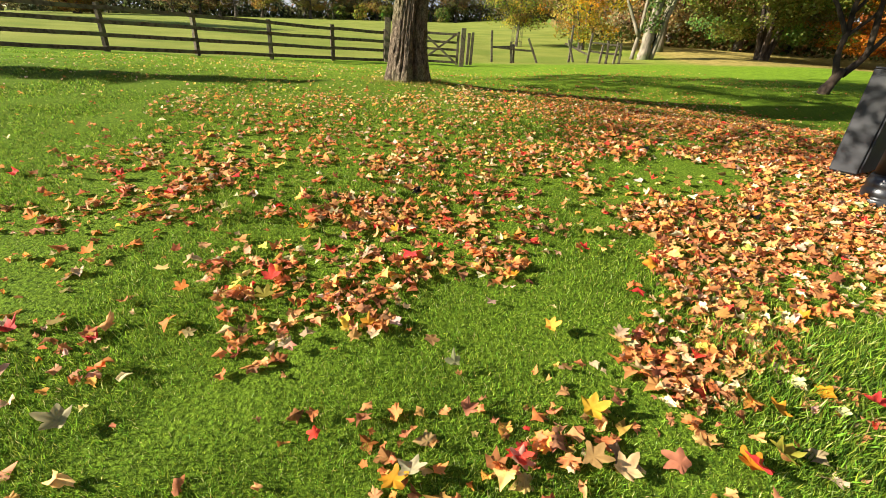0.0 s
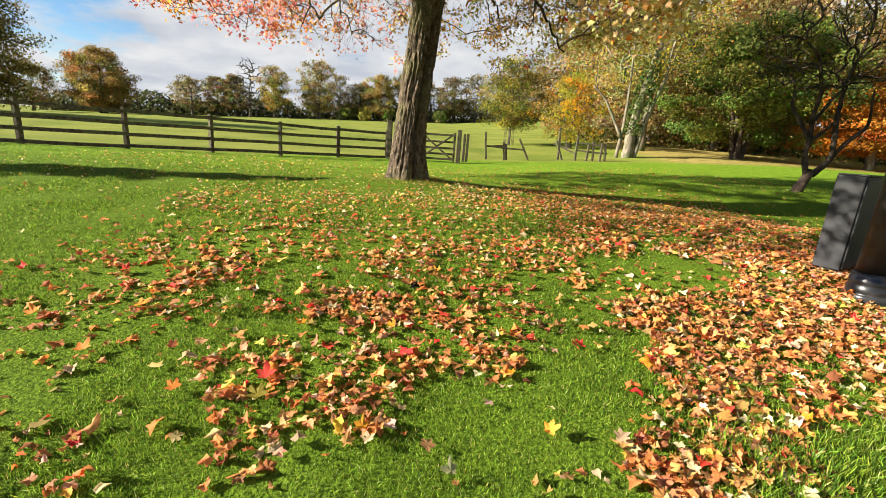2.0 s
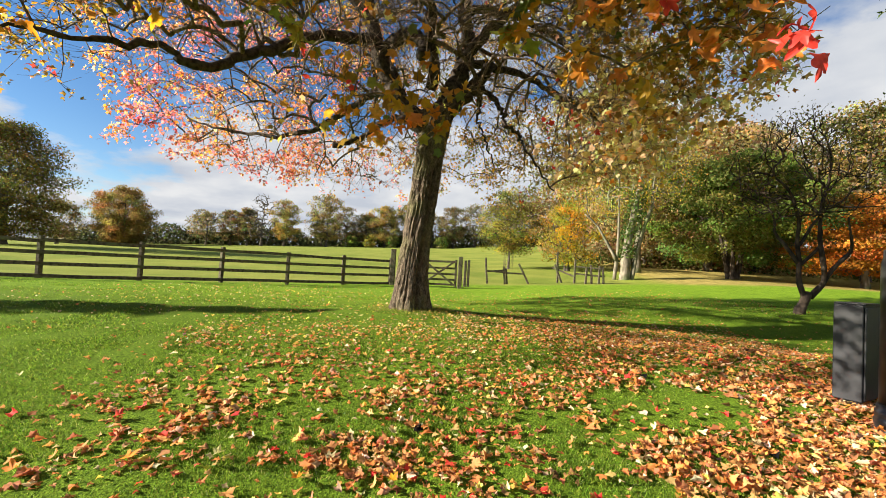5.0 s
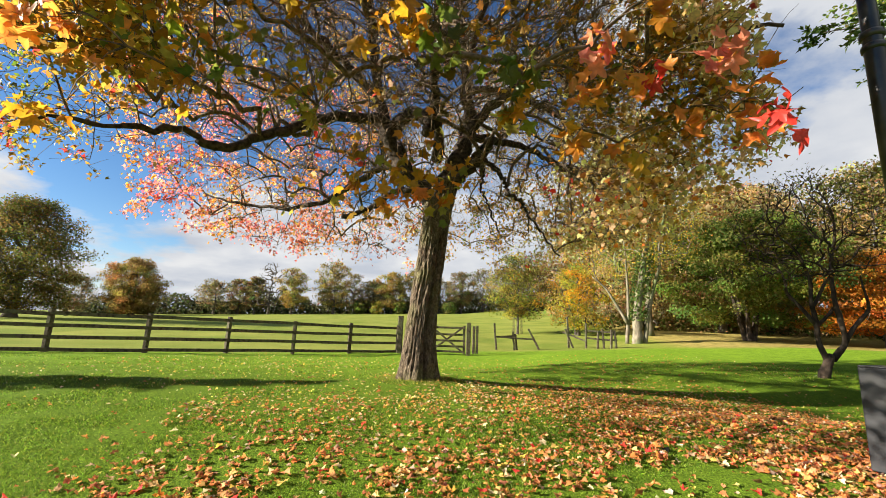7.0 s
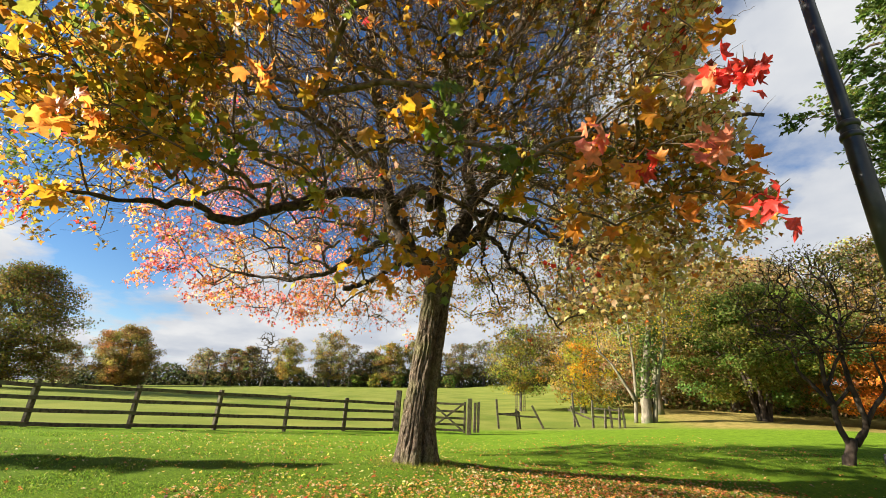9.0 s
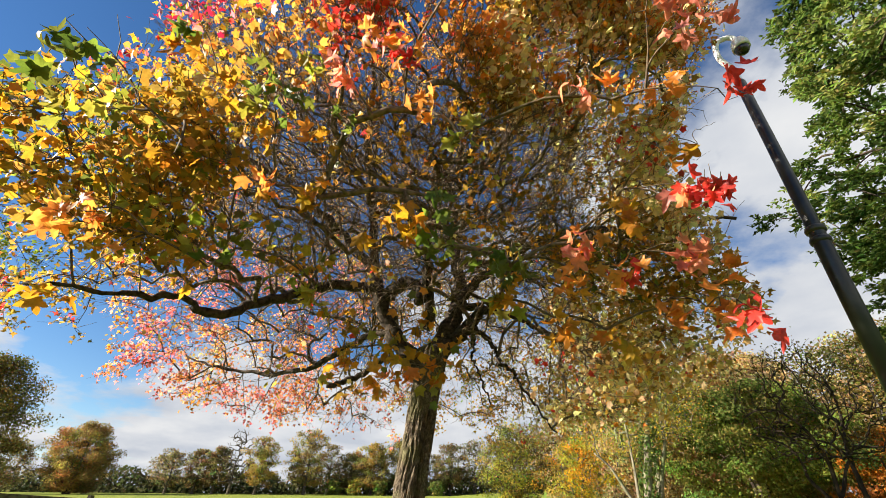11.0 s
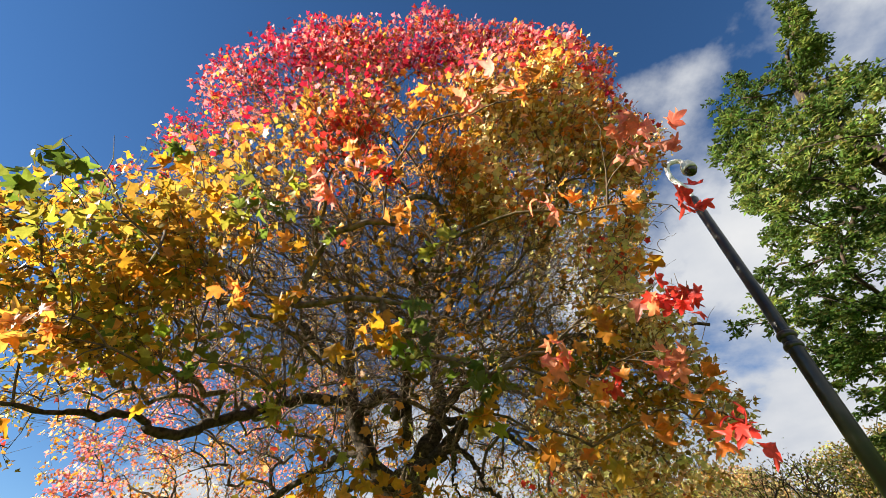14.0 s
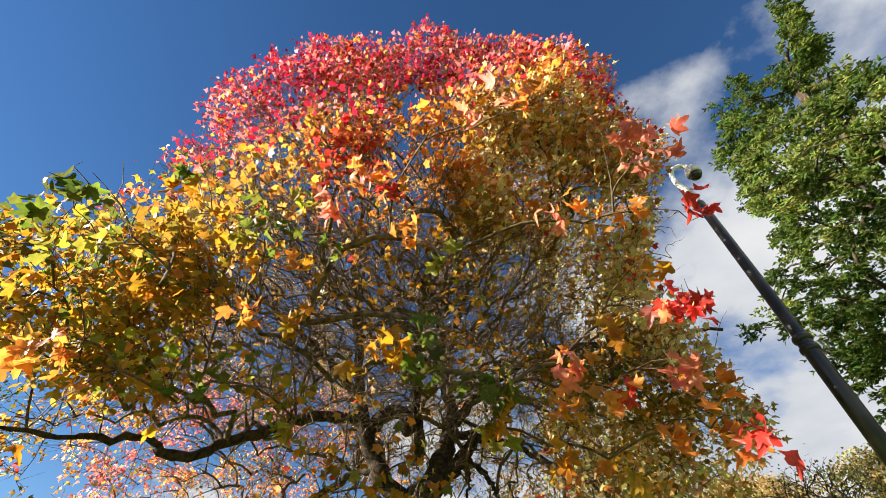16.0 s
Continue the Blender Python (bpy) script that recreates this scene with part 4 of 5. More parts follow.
def litter_density(x, y):
    """How thickly the leaves lie: drifts and clumps with ragged edges, a thin scatter between."""
    clump = np.array([noise.noise(Vector((a * 2.1, b * 2.6, 1.7))) + 0.7 * noise.noise(Vector((a * 5.2, b * 6.1, 7.7))) for a, b in zip(x, y)])
    d = 0.018 + 0.065 * smooth01(-3.6, -1.6, x) * smooth01(1.3, 2.4, y) * smooth01(7.4, 6.0, y) + 0.026 * smooth01(16, 8, y) * smooth01(5.0, 8.0, y)
    for x0, y0, x1, y1, r, k in DRIFTS + FAR_DRIFTS:
        dx, dy = x1 - x0, y1 - y0
        u = np.clip(((x - x0) * dx + (y - y0) * dy) / (dx * dx + dy * dy + 1e-6), 0, 1)
        gap = np.hypot(x - x0 - u * dx, y - y0 - u * dy) / r
        d = np.maximum(d, (1.35 + 0.6 * smooth01(1.0, 1.6, x)) * k ** 1.5 * smooth01(1.5, 0.75, gap + 0.6 * clump) * (0.45 + 0.55 * smooth01(-0.3, 0.15, clump)))
    # bare green patches between the drifts
    for x0, x1, y0, r in ((1.45, 2.35, 3.42, 0.30), (0.85, 1.0, 2.1, 0.30), (0.2, 0.7, 1.75, 0.28)):
        gap = np.hypot(x - np.clip(x, x0, x1), y - y0) / r
        d = d * (0.08 + 0.92 * smooth01(0.6, 1.25, gap + 0.4 * clump))
    return d


FALLEN = [
    (1.24, 2.16, "Y", 0.15), (0.93, 2.30, "R", 0.1), (0.56, 1.65, "O", 0.11), (-0.76, 1.76, "L", 0.13),
    (0.32, 1.79, "P", 0.08), (0.88, 1.62, "P", 0.1), (0.45, 2.01, "Y", 0.07), (0.75, 2.25, "P", 0.07),
    (1.08, 1.94, "R", 0.11), (-0.74, 2.38, "O", 0.1), (-1.81, 2.49, "O", 0.15), (-2.31, 2.33, "O", 0.12),
    (-2.20, 2.92, "R", 0.11), (-0.24, 1.54, "P", 0.09), (-0.24, 1.61, "Y", 0.09), (-0.58, 1.48, "P", 0.08),
    (-1.03, 1.51, "P", 0.08), (-1.17, 1.79, "O", 0.1), (-1.22, 1.10, "P", 0.15), (-0.35, 1.08, "R", 0.07),
    (0.15, 1.41, "P", 0.1), (0.62, 1.22, "Y", 0.15), (0.34, 1.05, "R", 0.14), (0.37, 1.02, "P", 0.13),
    (0.46, 1.08, "B", 0.13), (0.58, 1.04, "B", 0.15), (1.17, 1.05, "R", 0.14), (1.29, 1.09, "L", 0.14),
    (1.16, 1.00, "Y", 0.13), (-0.03, 0.99, "P", 0.14),
]
FALLEN_FAR = [
    (-0.09, 0.95, "Y", 0.14), (1.42, 1.24, "Y", 0.12), (1.81, 1.31, "R", 0.12), (1.65, 1.31, "Y", 0.12),
    (1.85, 1.78, "Y", 0.1), (0.93, 1.43, "P", 0.12), (-1.59, 1.28, "P", 0.14), (-1.74, 1.48, "R", 0.12),
    (-1.81, 2.02, "O", 0.12), (-0.11, 2.15, "R", 0.15), (-0.24, 2.38, "Y", 0.09), (0.10, 2.55, "R", 0.1),
    (0.56, 2.91, "R", 0.12), (0.34, 2.93, "R", 0.1), (1.15, 3.49, "R", 0.11), (1.74, 3.89, "R", 0.1),
    (0.53, 3.50, "R", 0.09), (0.77, 3.65, "R", 0.09), (-0.26, 2.87, "P", 0.1), (-1.32, 2.55, "P", 0.1),
    (3.00, 2.75, "R", 0.1), (-1.41, 2.99, "R", 0.1), (-1.89, 3.00, "O", 0.1), (1.72, 3.30, "R", 0.08),
    (0.02, 1.52, "B", 0.1), (0.16, 1.19, "B", 0.1), (0.68, 0.97, "P", 0.14), (0.92, 1.00, "B", 0.14),
    (-0.79, 1.88, "R", 0.14), (-0.76, 1.98, "O", 0.12),
]


def build_litter():
    rng = np.random.default_rng(8)
    n = 200000
    x, y = rng.uniform(-7, 8, n), 0.6 + 15 * rng.uniform(size=n) ** 1.25
    back = rng.uniform(size=n) < 0.06
    y = np.where(back, rng.uniform(-5, 0.6, n), y)
    keep = rng.uniform(size=n) < litter_density(x, y) * np.where(y < 7.5, 1, 0.7)
    keep &= np.hypot(x - TREE[0], y - TREE[1]) > 0.42
    x, y = x[keep], y[keep]
    n = len(x)
    keys = ["B", "P", "O", "R", "Y", "D"]
    cols = np.array([(0.52, 0.205, 0.07), (0.70, 0.49, 0.27), (0.66, 0.24, 0.06), (0.62, 0.055, 0.035), (0.74, 0.5, 0.1), (0.64, 0.315, 0.12)])
    pick = rng.choice(6, n, p=[0.37, 0.13, 0.20, 0.025, 0.045, 0.23])
    pale = smooth01(3.6, 6.0, y) * smooth01(1.5, 0.2, x)
    pick = np.where(rng.uniform(size=n) < 0.55 * pale, np.where(rng.uniform(size=n) < 0.6, 1, 4), pick)
    hue = jitter_hue(cols[pick], rng, n, 0.3)
    size = (0.028 + 0.056 * rng.uniform(size=n) ** 1.7) * (1 - 0.42 * smooth01(2.8, 5.2, y - 0.5 * smooth01(1.0, 2.0, x)))
    z = ground_z(x, y) + rng.uniform(0.01, 0.04, n)
    pos = np.stack([x, y, z], 1)
    ax = np.stack([rng.standard_normal(n), rng.standard_normal(n), 0.16 * rng.standard_normal(n)], 1)
    nr = np.stack([0.3 * rng.standard_normal(n) - 0.3, 0.3 * rng.standard_normal(n) - 0.1, np.where(rng.uniform(size=n) < 0.35, -1.0, 1.0)], 1)
    shapes = [STAR_CURLED, STAR_FOLDED, BROAD, CRUMPLED, SHRIVELLED, *ROLLED]
    coarse, fine = rng.choice(5, n, p=[0.22, 0.2, 0.08, 0.3, 0.2]), rng.choice(11, n, p=[0.04, 0.04, 0.02, 0.06, 0.06, *[0.13] * 6])
    which = np.where(y < 4.2, fine, coarse)
    for k, shape in enumerate(shapes):
        s = which == k
        me = cloud_mesh("leaf_litter", pos[s], ax[s], nr[s], size[s] * (1.12 if k > 4 else 1.0), hue[s], shape)
        tagged(add_part("leaf_litter", me, M_DRY), "drift of curled brown, orange and tan fallen leaves", "fallen leaves", kind="stuff")
    # single leaves that stand out
    names = {"Y": "yellow", "R": "bright red", "O": "orange", "L": "lime green", "P": "pale tan", "B": "brown"}
    for (fx, fy, key, s) in FALLEN + FALLEN_FAR:
        shape = FINE[int(rng.integers(0, 5))]
        hue = jitter_hue(LEAF_HUES[key], rng, 1, 0.1)
        a = rng.uniform(0, 6.28)
        me = cloud_mesh("fallen_leaf", np.zeros((1, 3)), np.array([[math.cos(a), math.sin(a), 0.15]]), np.array([[0.25 * rng.standard_normal(), -0.25, 1.0]]), np.array([s * 0.74]), hue, shape)
        ob = add_part("fallen_leaf", me, M_DRY)
        ob.matrix_basis = pose(fx, fy, float(ground_z(fx, fy)) + 0.045)
        tagged(ob, names[key] + " star-shaped fallen leaf lying on the grass", "leaf", "fallen leaves on the lawn")


build_litter()


# ---- fence and gate ----
def plank(bm, a, b, w, h, rng=None, wob=0.006):
    """A slightly bowed board from a to b, w thick and h high."""
    a, b = Vector(a), Vector(b)
    d = (b - a).normalized()
    s = d.cross(Vector((0, 0, 1)))
    s = s.normalized() if s.length > 0.01 else Vector((1, 0, 0))
    u = s.cross(d)
    rings = []
    for i in range(4):
        t = i / 3
        p = a.lerp(b, t)
        if rng is not None:
            p = p + u * rng.normal() * wob + s * rng.normal() * wob * 0.5
        rings.append([bm.verts.new(p + s * (w / 2 * i1) + u * (h / 2 * i2)) for i1, i2 in ((-1, -0.8), (-0.8, -1), (0.8, -1), (1, -0.8), (1, 0.8), (0.8, 1), (-0.8, 1), (-1, 0.8))])
    for r, q in zip(rings, rings[1:]):
        for j in range(8):
            bm.faces.new((r[j], r[(j + 1) % 8], q[(j + 1) % 8], q[j]))
    bm.faces.new(rings[0][::-1])
    bm.faces.new(rings[-1])


FENCE_A, FENCE_STEP = np.array([-10.24, 10.87]), np.array([1.628, 1.342])


def fence_xy(i):
    return FENCE_A + FENCE_STEP * i


def build_fence():
    rng = np.random.default_rng(21)
    x0, y0 = fence_xy(0)
    fence = empty("fence", x0, y0, float(ground_z(x0, y0)), "weathered four-rail wooden post and rail fence", "fence")
    o = np.array([x0, y0, float(ground_z(x0, y0))])
    idx = range(-7, 6)
    base = {}
    for i in idx:
        x, y = fence_xy(i)
        base[i] = np.array([x, y, 0.698 - 0.007 * i]) - o
        bm = bmesh.new()
        lean = rng.normal(size=2) * 0.012
        plank(bm, base[i] - np.array([0, 0, 0.15]), base[i] + np.array([lean[0], lean[1], 1.17 + 0.02 * rng.normal()]), 0.10, 0.13)
        part("post", bm, M_RAIL, fence)
    for i in list(idx)[:-1]:
        for z in (0.14, 0.45, 0.75, 1.06):
            bm = bmesh.new()
            off = np.array([0.05, -0.06, 0])
            plank(bm, base[i] + off + np.array([0, 0, z]), base[i + 1] + off + np.array([0, 0, z + 0.01 * rng.normal()]), 0.04, 0.095, rng)
            part("rail", bm, M_RAIL, fence)
    # field gate between stout posts
    gx0, gx1, gy = -1.85, 0.75, 17.3
    gz = float(ground_z(-0.6, gy))
    gate = empty("field_gate", gx0, gy, gz, "weathered five-bar wooden field gate, closed", "gate")
    L = gx1 - gx0 - 0.25
    for z in (0.12, 0.32, 0.54, 0.78, 1.05):
        bm = bmesh.new()
        plank(bm, (0.15, 0, z), (0.1 + L, 0, z + 0.015), 0.03, 0.08, rng, 0.003)
        part("bar", bm, M_RAIL, gate)
    for a, b in (((0.15, -0.035, 0.15), (0.5 * L, -0.035, 1.05)), ((0.5 * L, -0.035, 0.15), (L, -0.035, 1.05)), ((0.5 * L, -0.07, 0.15), (0.15, -0.07, 1.05)), ((L, -0.07, 0.15), (0.5 * L, -0.07, 1.05))):
        bm = bmesh.new()
        plank(bm, a, b, 0.03, 0.07)
        part("brace", bm, M_RAIL, gate)
    for x in (0.13, 0.55 * L, L + 0.1):
        bm = bmesh.new()
        plank(bm, (x, 0.0, 0.05), (x, 0.0, 1.15), 0.09, 0.05)
        part("stile", bm, M_RAIL, gate)
    for x, h, w in ((gx0 - 0.12, 1.45, 0.2), (gx1 + 0.02, 1.28, 0.17), (gx1 + 0.28, 1.12, 0.11), (gx1 + 0.42, 1.15, 0.1)):
        yy = gy + (0.9 if x > gx1 + 0.2 else 0)
        z = float(ground_z(x, yy))
        bm = bmesh.new()
        plank(bm, (0, 0, -0.2), (0.01, 0, h), w, w)
        p = part("gate_post", bm, M_RAIL)
        p.matrix_basis = pose(x, yy, z)
        tagged(p, "stout weathered timber post beside the field gate", "post", "gate posts")
    # two collapsed lengths of old fence
    for name, posts, rails in (
        ("broken_fence", [((2.25, 20.5), (-0.12, 0, 1.25)), ((3.12, 20.6), (-0.1, 0, 0.85)), ((3.25, 20.7), (-0.12, 0, 0.75)), ((4.3, 20.6), (-0.55, 0, 0.95))], [((2.2, 20.5, 0.62), (4.0, 20.6, 0.55)), ((2.25, 20.52, 0.6), (3.2, 20.6, 0.7))]),
        ("broken_fence", [((5.85, 21.3), (-0.05, 0, 1.5)), ((6.5, 20.7), (0.02, 0, 1.2)), ((6.0, 21.0), (-0.4, 0, 0.9)), ((7.0, 20.6), (0.05, 0, 0.8)), ((7.3, 20.6), (-0.05, 0, 0.9)), ((7.6, 20.5), (0.05, 0, 0.85)), ((7.85, 20.5), (-0.08, 0, 0.8))], [((5.5, 21.1, 0.75), (6.5, 20.7, 0.35)), ((6.5, 20.7, 0.85), (7.7, 20.5, 0.8)), ((6.5, 20.7, 0.5), (7.9, 20.5, 0.45))]),
    ):
        x, y = posts[0][0]
        z = float(ground_z(x, y))
        f = empty(name, x, y, z, "old leaning fence posts with fallen rails", "fence", "broken fences")
        for (px, py), d in posts:
            pz = float(ground_z(px, py)) - z
            bm = bmesh.new()
            plank(bm, (px - x, py - y, pz - 0.1), (px - x + d[0], py - y + d[1], pz + d[2]), 0.085, 0.09, rng)
            part("post", bm, M_RAIL, f)
        for a, b in rails:
            bm = bmesh.new()
            plank(bm, (a[0] - x, a[1] - y, a[2]), (b[0] - x, b[1] - y, b[2]), 0.04, 0.08, rng)
            part("rail", bm, M_RAIL, f)


build_fence()


# ---- camera column and its cabinet ----
def lathe(bm, profile, sides=40, cx=0.0, cy=0.0):
    rings = [[bm.verts.new((cx + r * math.cos(2 * math.pi * j / sides), cy + r * math.sin(2 * math.pi * j / sides), z)) for j in range(sides)] for r, z in profile]
    for a, b in zip(rings, rings[1:]):
        for j in range(sides):
            f = bm.faces.new((a[j], a[(j + 1) % sides], b[(j + 1) % sides], b[j]))
            f.smooth = True
    bm.faces.new(rings[-1])
    bm.faces.new(rings[0][::-1])


def build_column():
    x, y = 3.49, 3.17
    z = float(ground_z(x, y)) - 0.02
    col = empty("surveillance_column", x, y, z, "tall black steel column with a dome surveillance camera on top", "camera pole")
    bm = bmesh.new()
    lathe(bm, [(0.152, -0.1), (0.152, 0.05), (0.147, 0.065), (0.138, 0.07), (0.143, 0.085), (0.143, 0.125), (0.134, 0.138), (0.138, 0.155), (0.138, 0.19), (0.128, 0.2), (0.13, 0.22), (0.122, 0.24)])
    part("base", bm, M_BLACK, col, "ringed flared black base")
    bm = bmesh.new()
    lathe(bm, [(0.116, 0.22), (0.114, 1.28), (0.108, 1.33), (0.1, 1.36), (0.098, 1.42)])
    part("lower_shaft", bm, M_BLACK, col)
    bm = bmesh.new()
    lathe(bm, [(0.074, 1.40), (0.070, 3.62), (0.066, 3.74), (0.062, 3.8), (0.056, 5.95), (0.048, 5.98)])
    part("upper_shaft", bm, M_BLACK, col)
    for zc in (3.58, 3.70):
        bm = bmesh.new()
        lathe(bm, [(0.066, zc), (0.083, zc + 0.012), (0.087, zc + 0.035), (0.082, zc + 0.06), (0.062, zc + 0.075)])
        part("collar", bm, M_BLACK, col)
    # swan-neck bracket with the dome
    pts = curve_points([(0, 0, 5.97), (-0.02, -0.01, 6.2), (-0.14, -0.02, 6.42), (-0.12, -0.06, 6.68), (0.04, -0.1, 6.76), (0.12, -0.12, 6.66)], 6)
    v, f = tube_arrays(pts, [0.035] * len(pts), 12)
    add_part("bracket", mesh_from("bracket", v, f, True), M_WHITE, col, "off-white swan-neck bracket")
    bm = bmesh.new()
    lathe(bm, [(0.04, 6.68), (0.075, 6.66), (0.098, 6.60), (0.102, 6.54), (0.10, 6.50), (0.085, 6.495)], 28, 0.12, -0.12)
    housing = part("housing", bm, M_WHITE, col, "off-white camera housing")
    bm = bmesh.new()
    lathe(bm, [(0.086, 6.50), (0.084, 6.47), (0.066, 6.43), (0.035, 6.405), (0.008, 6.40)], 28, 0.12, -0.12)
    part("dome", bm, M_LENS, housing, "smoked black camera dome")


def build_cabinet():
    x, y = 3.70, 3.73
    z = float(ground_z(x, y))
    cab = empty("equipment_cabinet", x, y, z, "black steel equipment cabinet standing behind the column", "cabinet", rz=30)
    w, d, h = 0.40, 0.20, 0.85

    def box(bm, x0, x1, y0, y1, z0, z1, bev):
        r = bmesh.ops.create_cube(bm, size=1)
        for v in r["verts"]:
            v.co = Vector((x0 if v.co.x < 0 else x1, y0 if v.co.y < 0 else y1, z0 if v.co.z < 0 else z1))
        bmesh.ops.bevel(bm, geom=[e for e in bm.edges], offset=bev, segments=2, affect="EDGES", profile=0.5)
    bm = bmesh.new()
    box(bm, -w / 2, w / 2, -d / 2, d / 2, 0.03, h, 0.008)
    part("body", bm, M_CABINET, cab)
    bm = bmesh.new()
    box(bm, -w / 2 + 0.012, w / 2 - 0.012, -d / 2 - 0.018, -d / 2 - 0.002, 0.05, h - 0.02, 0.005)
    door = part("door", bm, M_CABINET, cab)
    bm = bmesh.new()
    box(bm, w / 2 - 0.07, w / 2 - 0.045, -d / 2 - 0.04, -d / 2 - 0.016, 0.5, 0.6, 0.004)
    part("lock", bm, M_STEEL, door, "small steel lock")
    bm = bmesh.new()
    box(bm, -w / 2 + 0.002, w / 2 - 0.002, -d / 2 - 0.014, d / 2 - 0.002, h + 0.001, h + 0.016, 0.005)
    part("lid", bm, M_CABINET, cab)
    bm = bmesh.new()
    box(bm, -w / 2 + 0.03, w / 2 - 0.03, -d / 2 + 0.03, d / 2 - 0.03, -0.12, 0.028, 0.004)
    part("plinth", bm, M_BLACK, cab)


build_column()
build_cabinet()


# ---- background trees ----
def build_tree(name, x, y, height, spread, hues, label, leaves=2600, leaf=0.28, trunk_r=0.3, bark=None, base_z=None, clear=0.22, targets=130, seed=1, stems=1, top=0.55, lean=0.0, twig=0.02, fill=0.5, flat=1.0, group="", custom=None):
    """A broad-leaved tree: stems, limbs grown to the crown, and a crown of many small leaves in uneven clumps."""
    rng = np.random.default_rng(seed)
    gz = float(ground_z(x, y)) if base_z is None else base_z
    tree = empty(name, x, y, gz, label, "tree", group)
    seeds, stem_tubes = [np.array([0, 0, height * clear])], []
    for ctrl, ra, rb in custom or ():
        p = curve_points(ctrl, 5)
        p[1:] = p[1:] + rng.standard_normal((len(p) - 1, 3)) * ra * 0.05
        stem_tubes.append((p, np.linspace(ra, rb, len(p)) * (1 + 0.06 * rng.standard_normal(len(p))), 10))
        seeds.extend([q for q in p[len(p) // 3:]])
    for s in range(0 if custom else stems):
        a = 2 * math.pi * s / max(stems, 1) + rng.uniform(0, 1)
        off = (0.25 + 0.2 * rng.uniform()) * trunk_r * 2.5 if stems > 1 else 0.0
        tilt = spread * (0.30 if stems > 1 else 0.04)
        ctrl = [(off * math.cos(a), off * math.sin(a), -0.2)]
        hh = height * (0.8 if stems == 1 else rng.uniform(0.55, 0.8))
        for k in range(1, 5):
            u = k / 4
            ctrl.append((off * math.cos(a) + tilt * u * math.cos(a) + lean * u * height + rng.normal() * 0.03 * height * u * 0.6, off * math.sin(a) + tilt * u * math.sin(a) + rng.normal() * 0.02 * height * u, hh * u))
        p = curve_points(ctrl, 5)
        r = trunk_r * (1 - np.linspace(0, 1, len(p)) ** 0.8 * 0.88) * (1 + 0.5 * np.exp(-np.linspace(0, 1, len(p)) * 14))
        stem_tubes.append((p, r, 12))
        seeds.extend([q for q in p if q[2] > height * clear * 0.8])
    for s in stem_tubes:
        add_part("trunk", tubes_mesh("trunk", [s]), bark or M_FAR_BARK, tree)
    tg = []
    ph = rng.uniform(0, 6, 4)
    targets = int(targets * 1.5)
    while len(tg) < targets:
        u = rng.uniform()
        z = height * (clear + (0.985 - clear) * u)
        env = math.sqrt(max(0.0, 1 - ((u - 0.4) / 0.61) ** 2)) if u > 0.4 else 0.62 + 0.95 * u
        az = rng.uniform(0, 2 * math.pi)
        R = spread * max(env, 0.05) * (0.96 + 0.2 * math.sin(2 * az + ph[0] + 2 * u) + 0.17 * math.sin(5 * az + ph[1] + 5 * u) + 0.12 * math.sin(27 * u + ph[2] + 3 * az))
        r = R * rng.uniform() ** fill
        tg.append((r * math.cos(az) + lean * z, r * math.sin(az), z))
    tg = np.array(tg)
    paths = grow(seeds, tg, rng, 0.14, 3)
    tubes = [(p, np.minimum(twig * load ** 0.45, trunk_r * 0.5), 3) for p, load in paths]
    add_part("branchwork", tubes_mesh("branchwork", tubes), bark or M_FAR_BARK, tree, kind="stuff")
    if leaves:
        per = max(1, leaves // len(tg))
        c = np.repeat(tg, per, 0)
        n = len(c)
        clump = spread * 0.115 + 0.05
        pos = c + unit(rng.standard_normal((n, 3))) * (rng.uniform(size=(n, 1)) ** 0.4) * clump * 1.7 * np.array([1, 1, 0.65 * flat])
        pos[:, 2] = np.maximum(pos[:, 2], height * clear * 0.5)
        ax = unit(rng.standard_normal((n, 3)) + np.array([0, 0, -0.3]))
        nn = unit(0.75 * rng.standard_normal((n, 3)) + 0.9 * unit(pos - np.array([0, 0, height * 0.5])) + 0.8 * unit(pos - c) + np.array([0, 0, 0.3]))
        hue = np.asarray(hues, float)[rng.integers(0, len(hues), len(tg))]
        hue = jitter_hue(np.repeat(jitter_hue(hue, rng, len(tg), 0.2), per, 0), rng, n, 0.1)
        me = cloud_mesh("crown", pos, ax, nn, rng.uniform(0.6, 1.3, n) * leaf, hue, KITE)
        add_part("crown", me, M_FAR_LEAF, tree, kind="stuff")
    return tree


OLIVE = [(0.10, 0.10, 0.022), (0.14, 0.125, 0.03), (0.17, 0.125, 0.03)]
RUSSET = [(0.28, 0.175, 0.05), (0.34, 0.22, 0.06), (0.22, 0.165, 0.045)]
GOLD = [(0.55, 0.36, 0.03), (0.60, 0.30, 0.03), (0.40, 0.34, 0.05)]
GREEN = [(0.11, 0.145, 0.03), (0.165, 0.20, 0.04), (0.22, 0.235, 0.055)]
HAZY = [(0.19, 0.155, 0.055), (0.24, 0.18, 0.06), (0.15, 0.14, 0.055)]
HAZY_GOLD = [(0.30, 0.23, 0.055), (0.24, 0.20, 0.055), (0.33, 0.23, 0.055)]
COPPER = [(0.50, 0.20, 0.03), (0.60, 0.26, 0.04), (0.38, 0.16, 0.03)]
YELLOW_GREEN = [(0.32, 0.30, 0.04), (0.40, 0.33, 0.05), (0.22, 0.24, 0.04)]
FADED = [(0.40, 0.31, 0.13), (0.46, 0.34, 0.14), (0.32, 0.27, 0.11)]


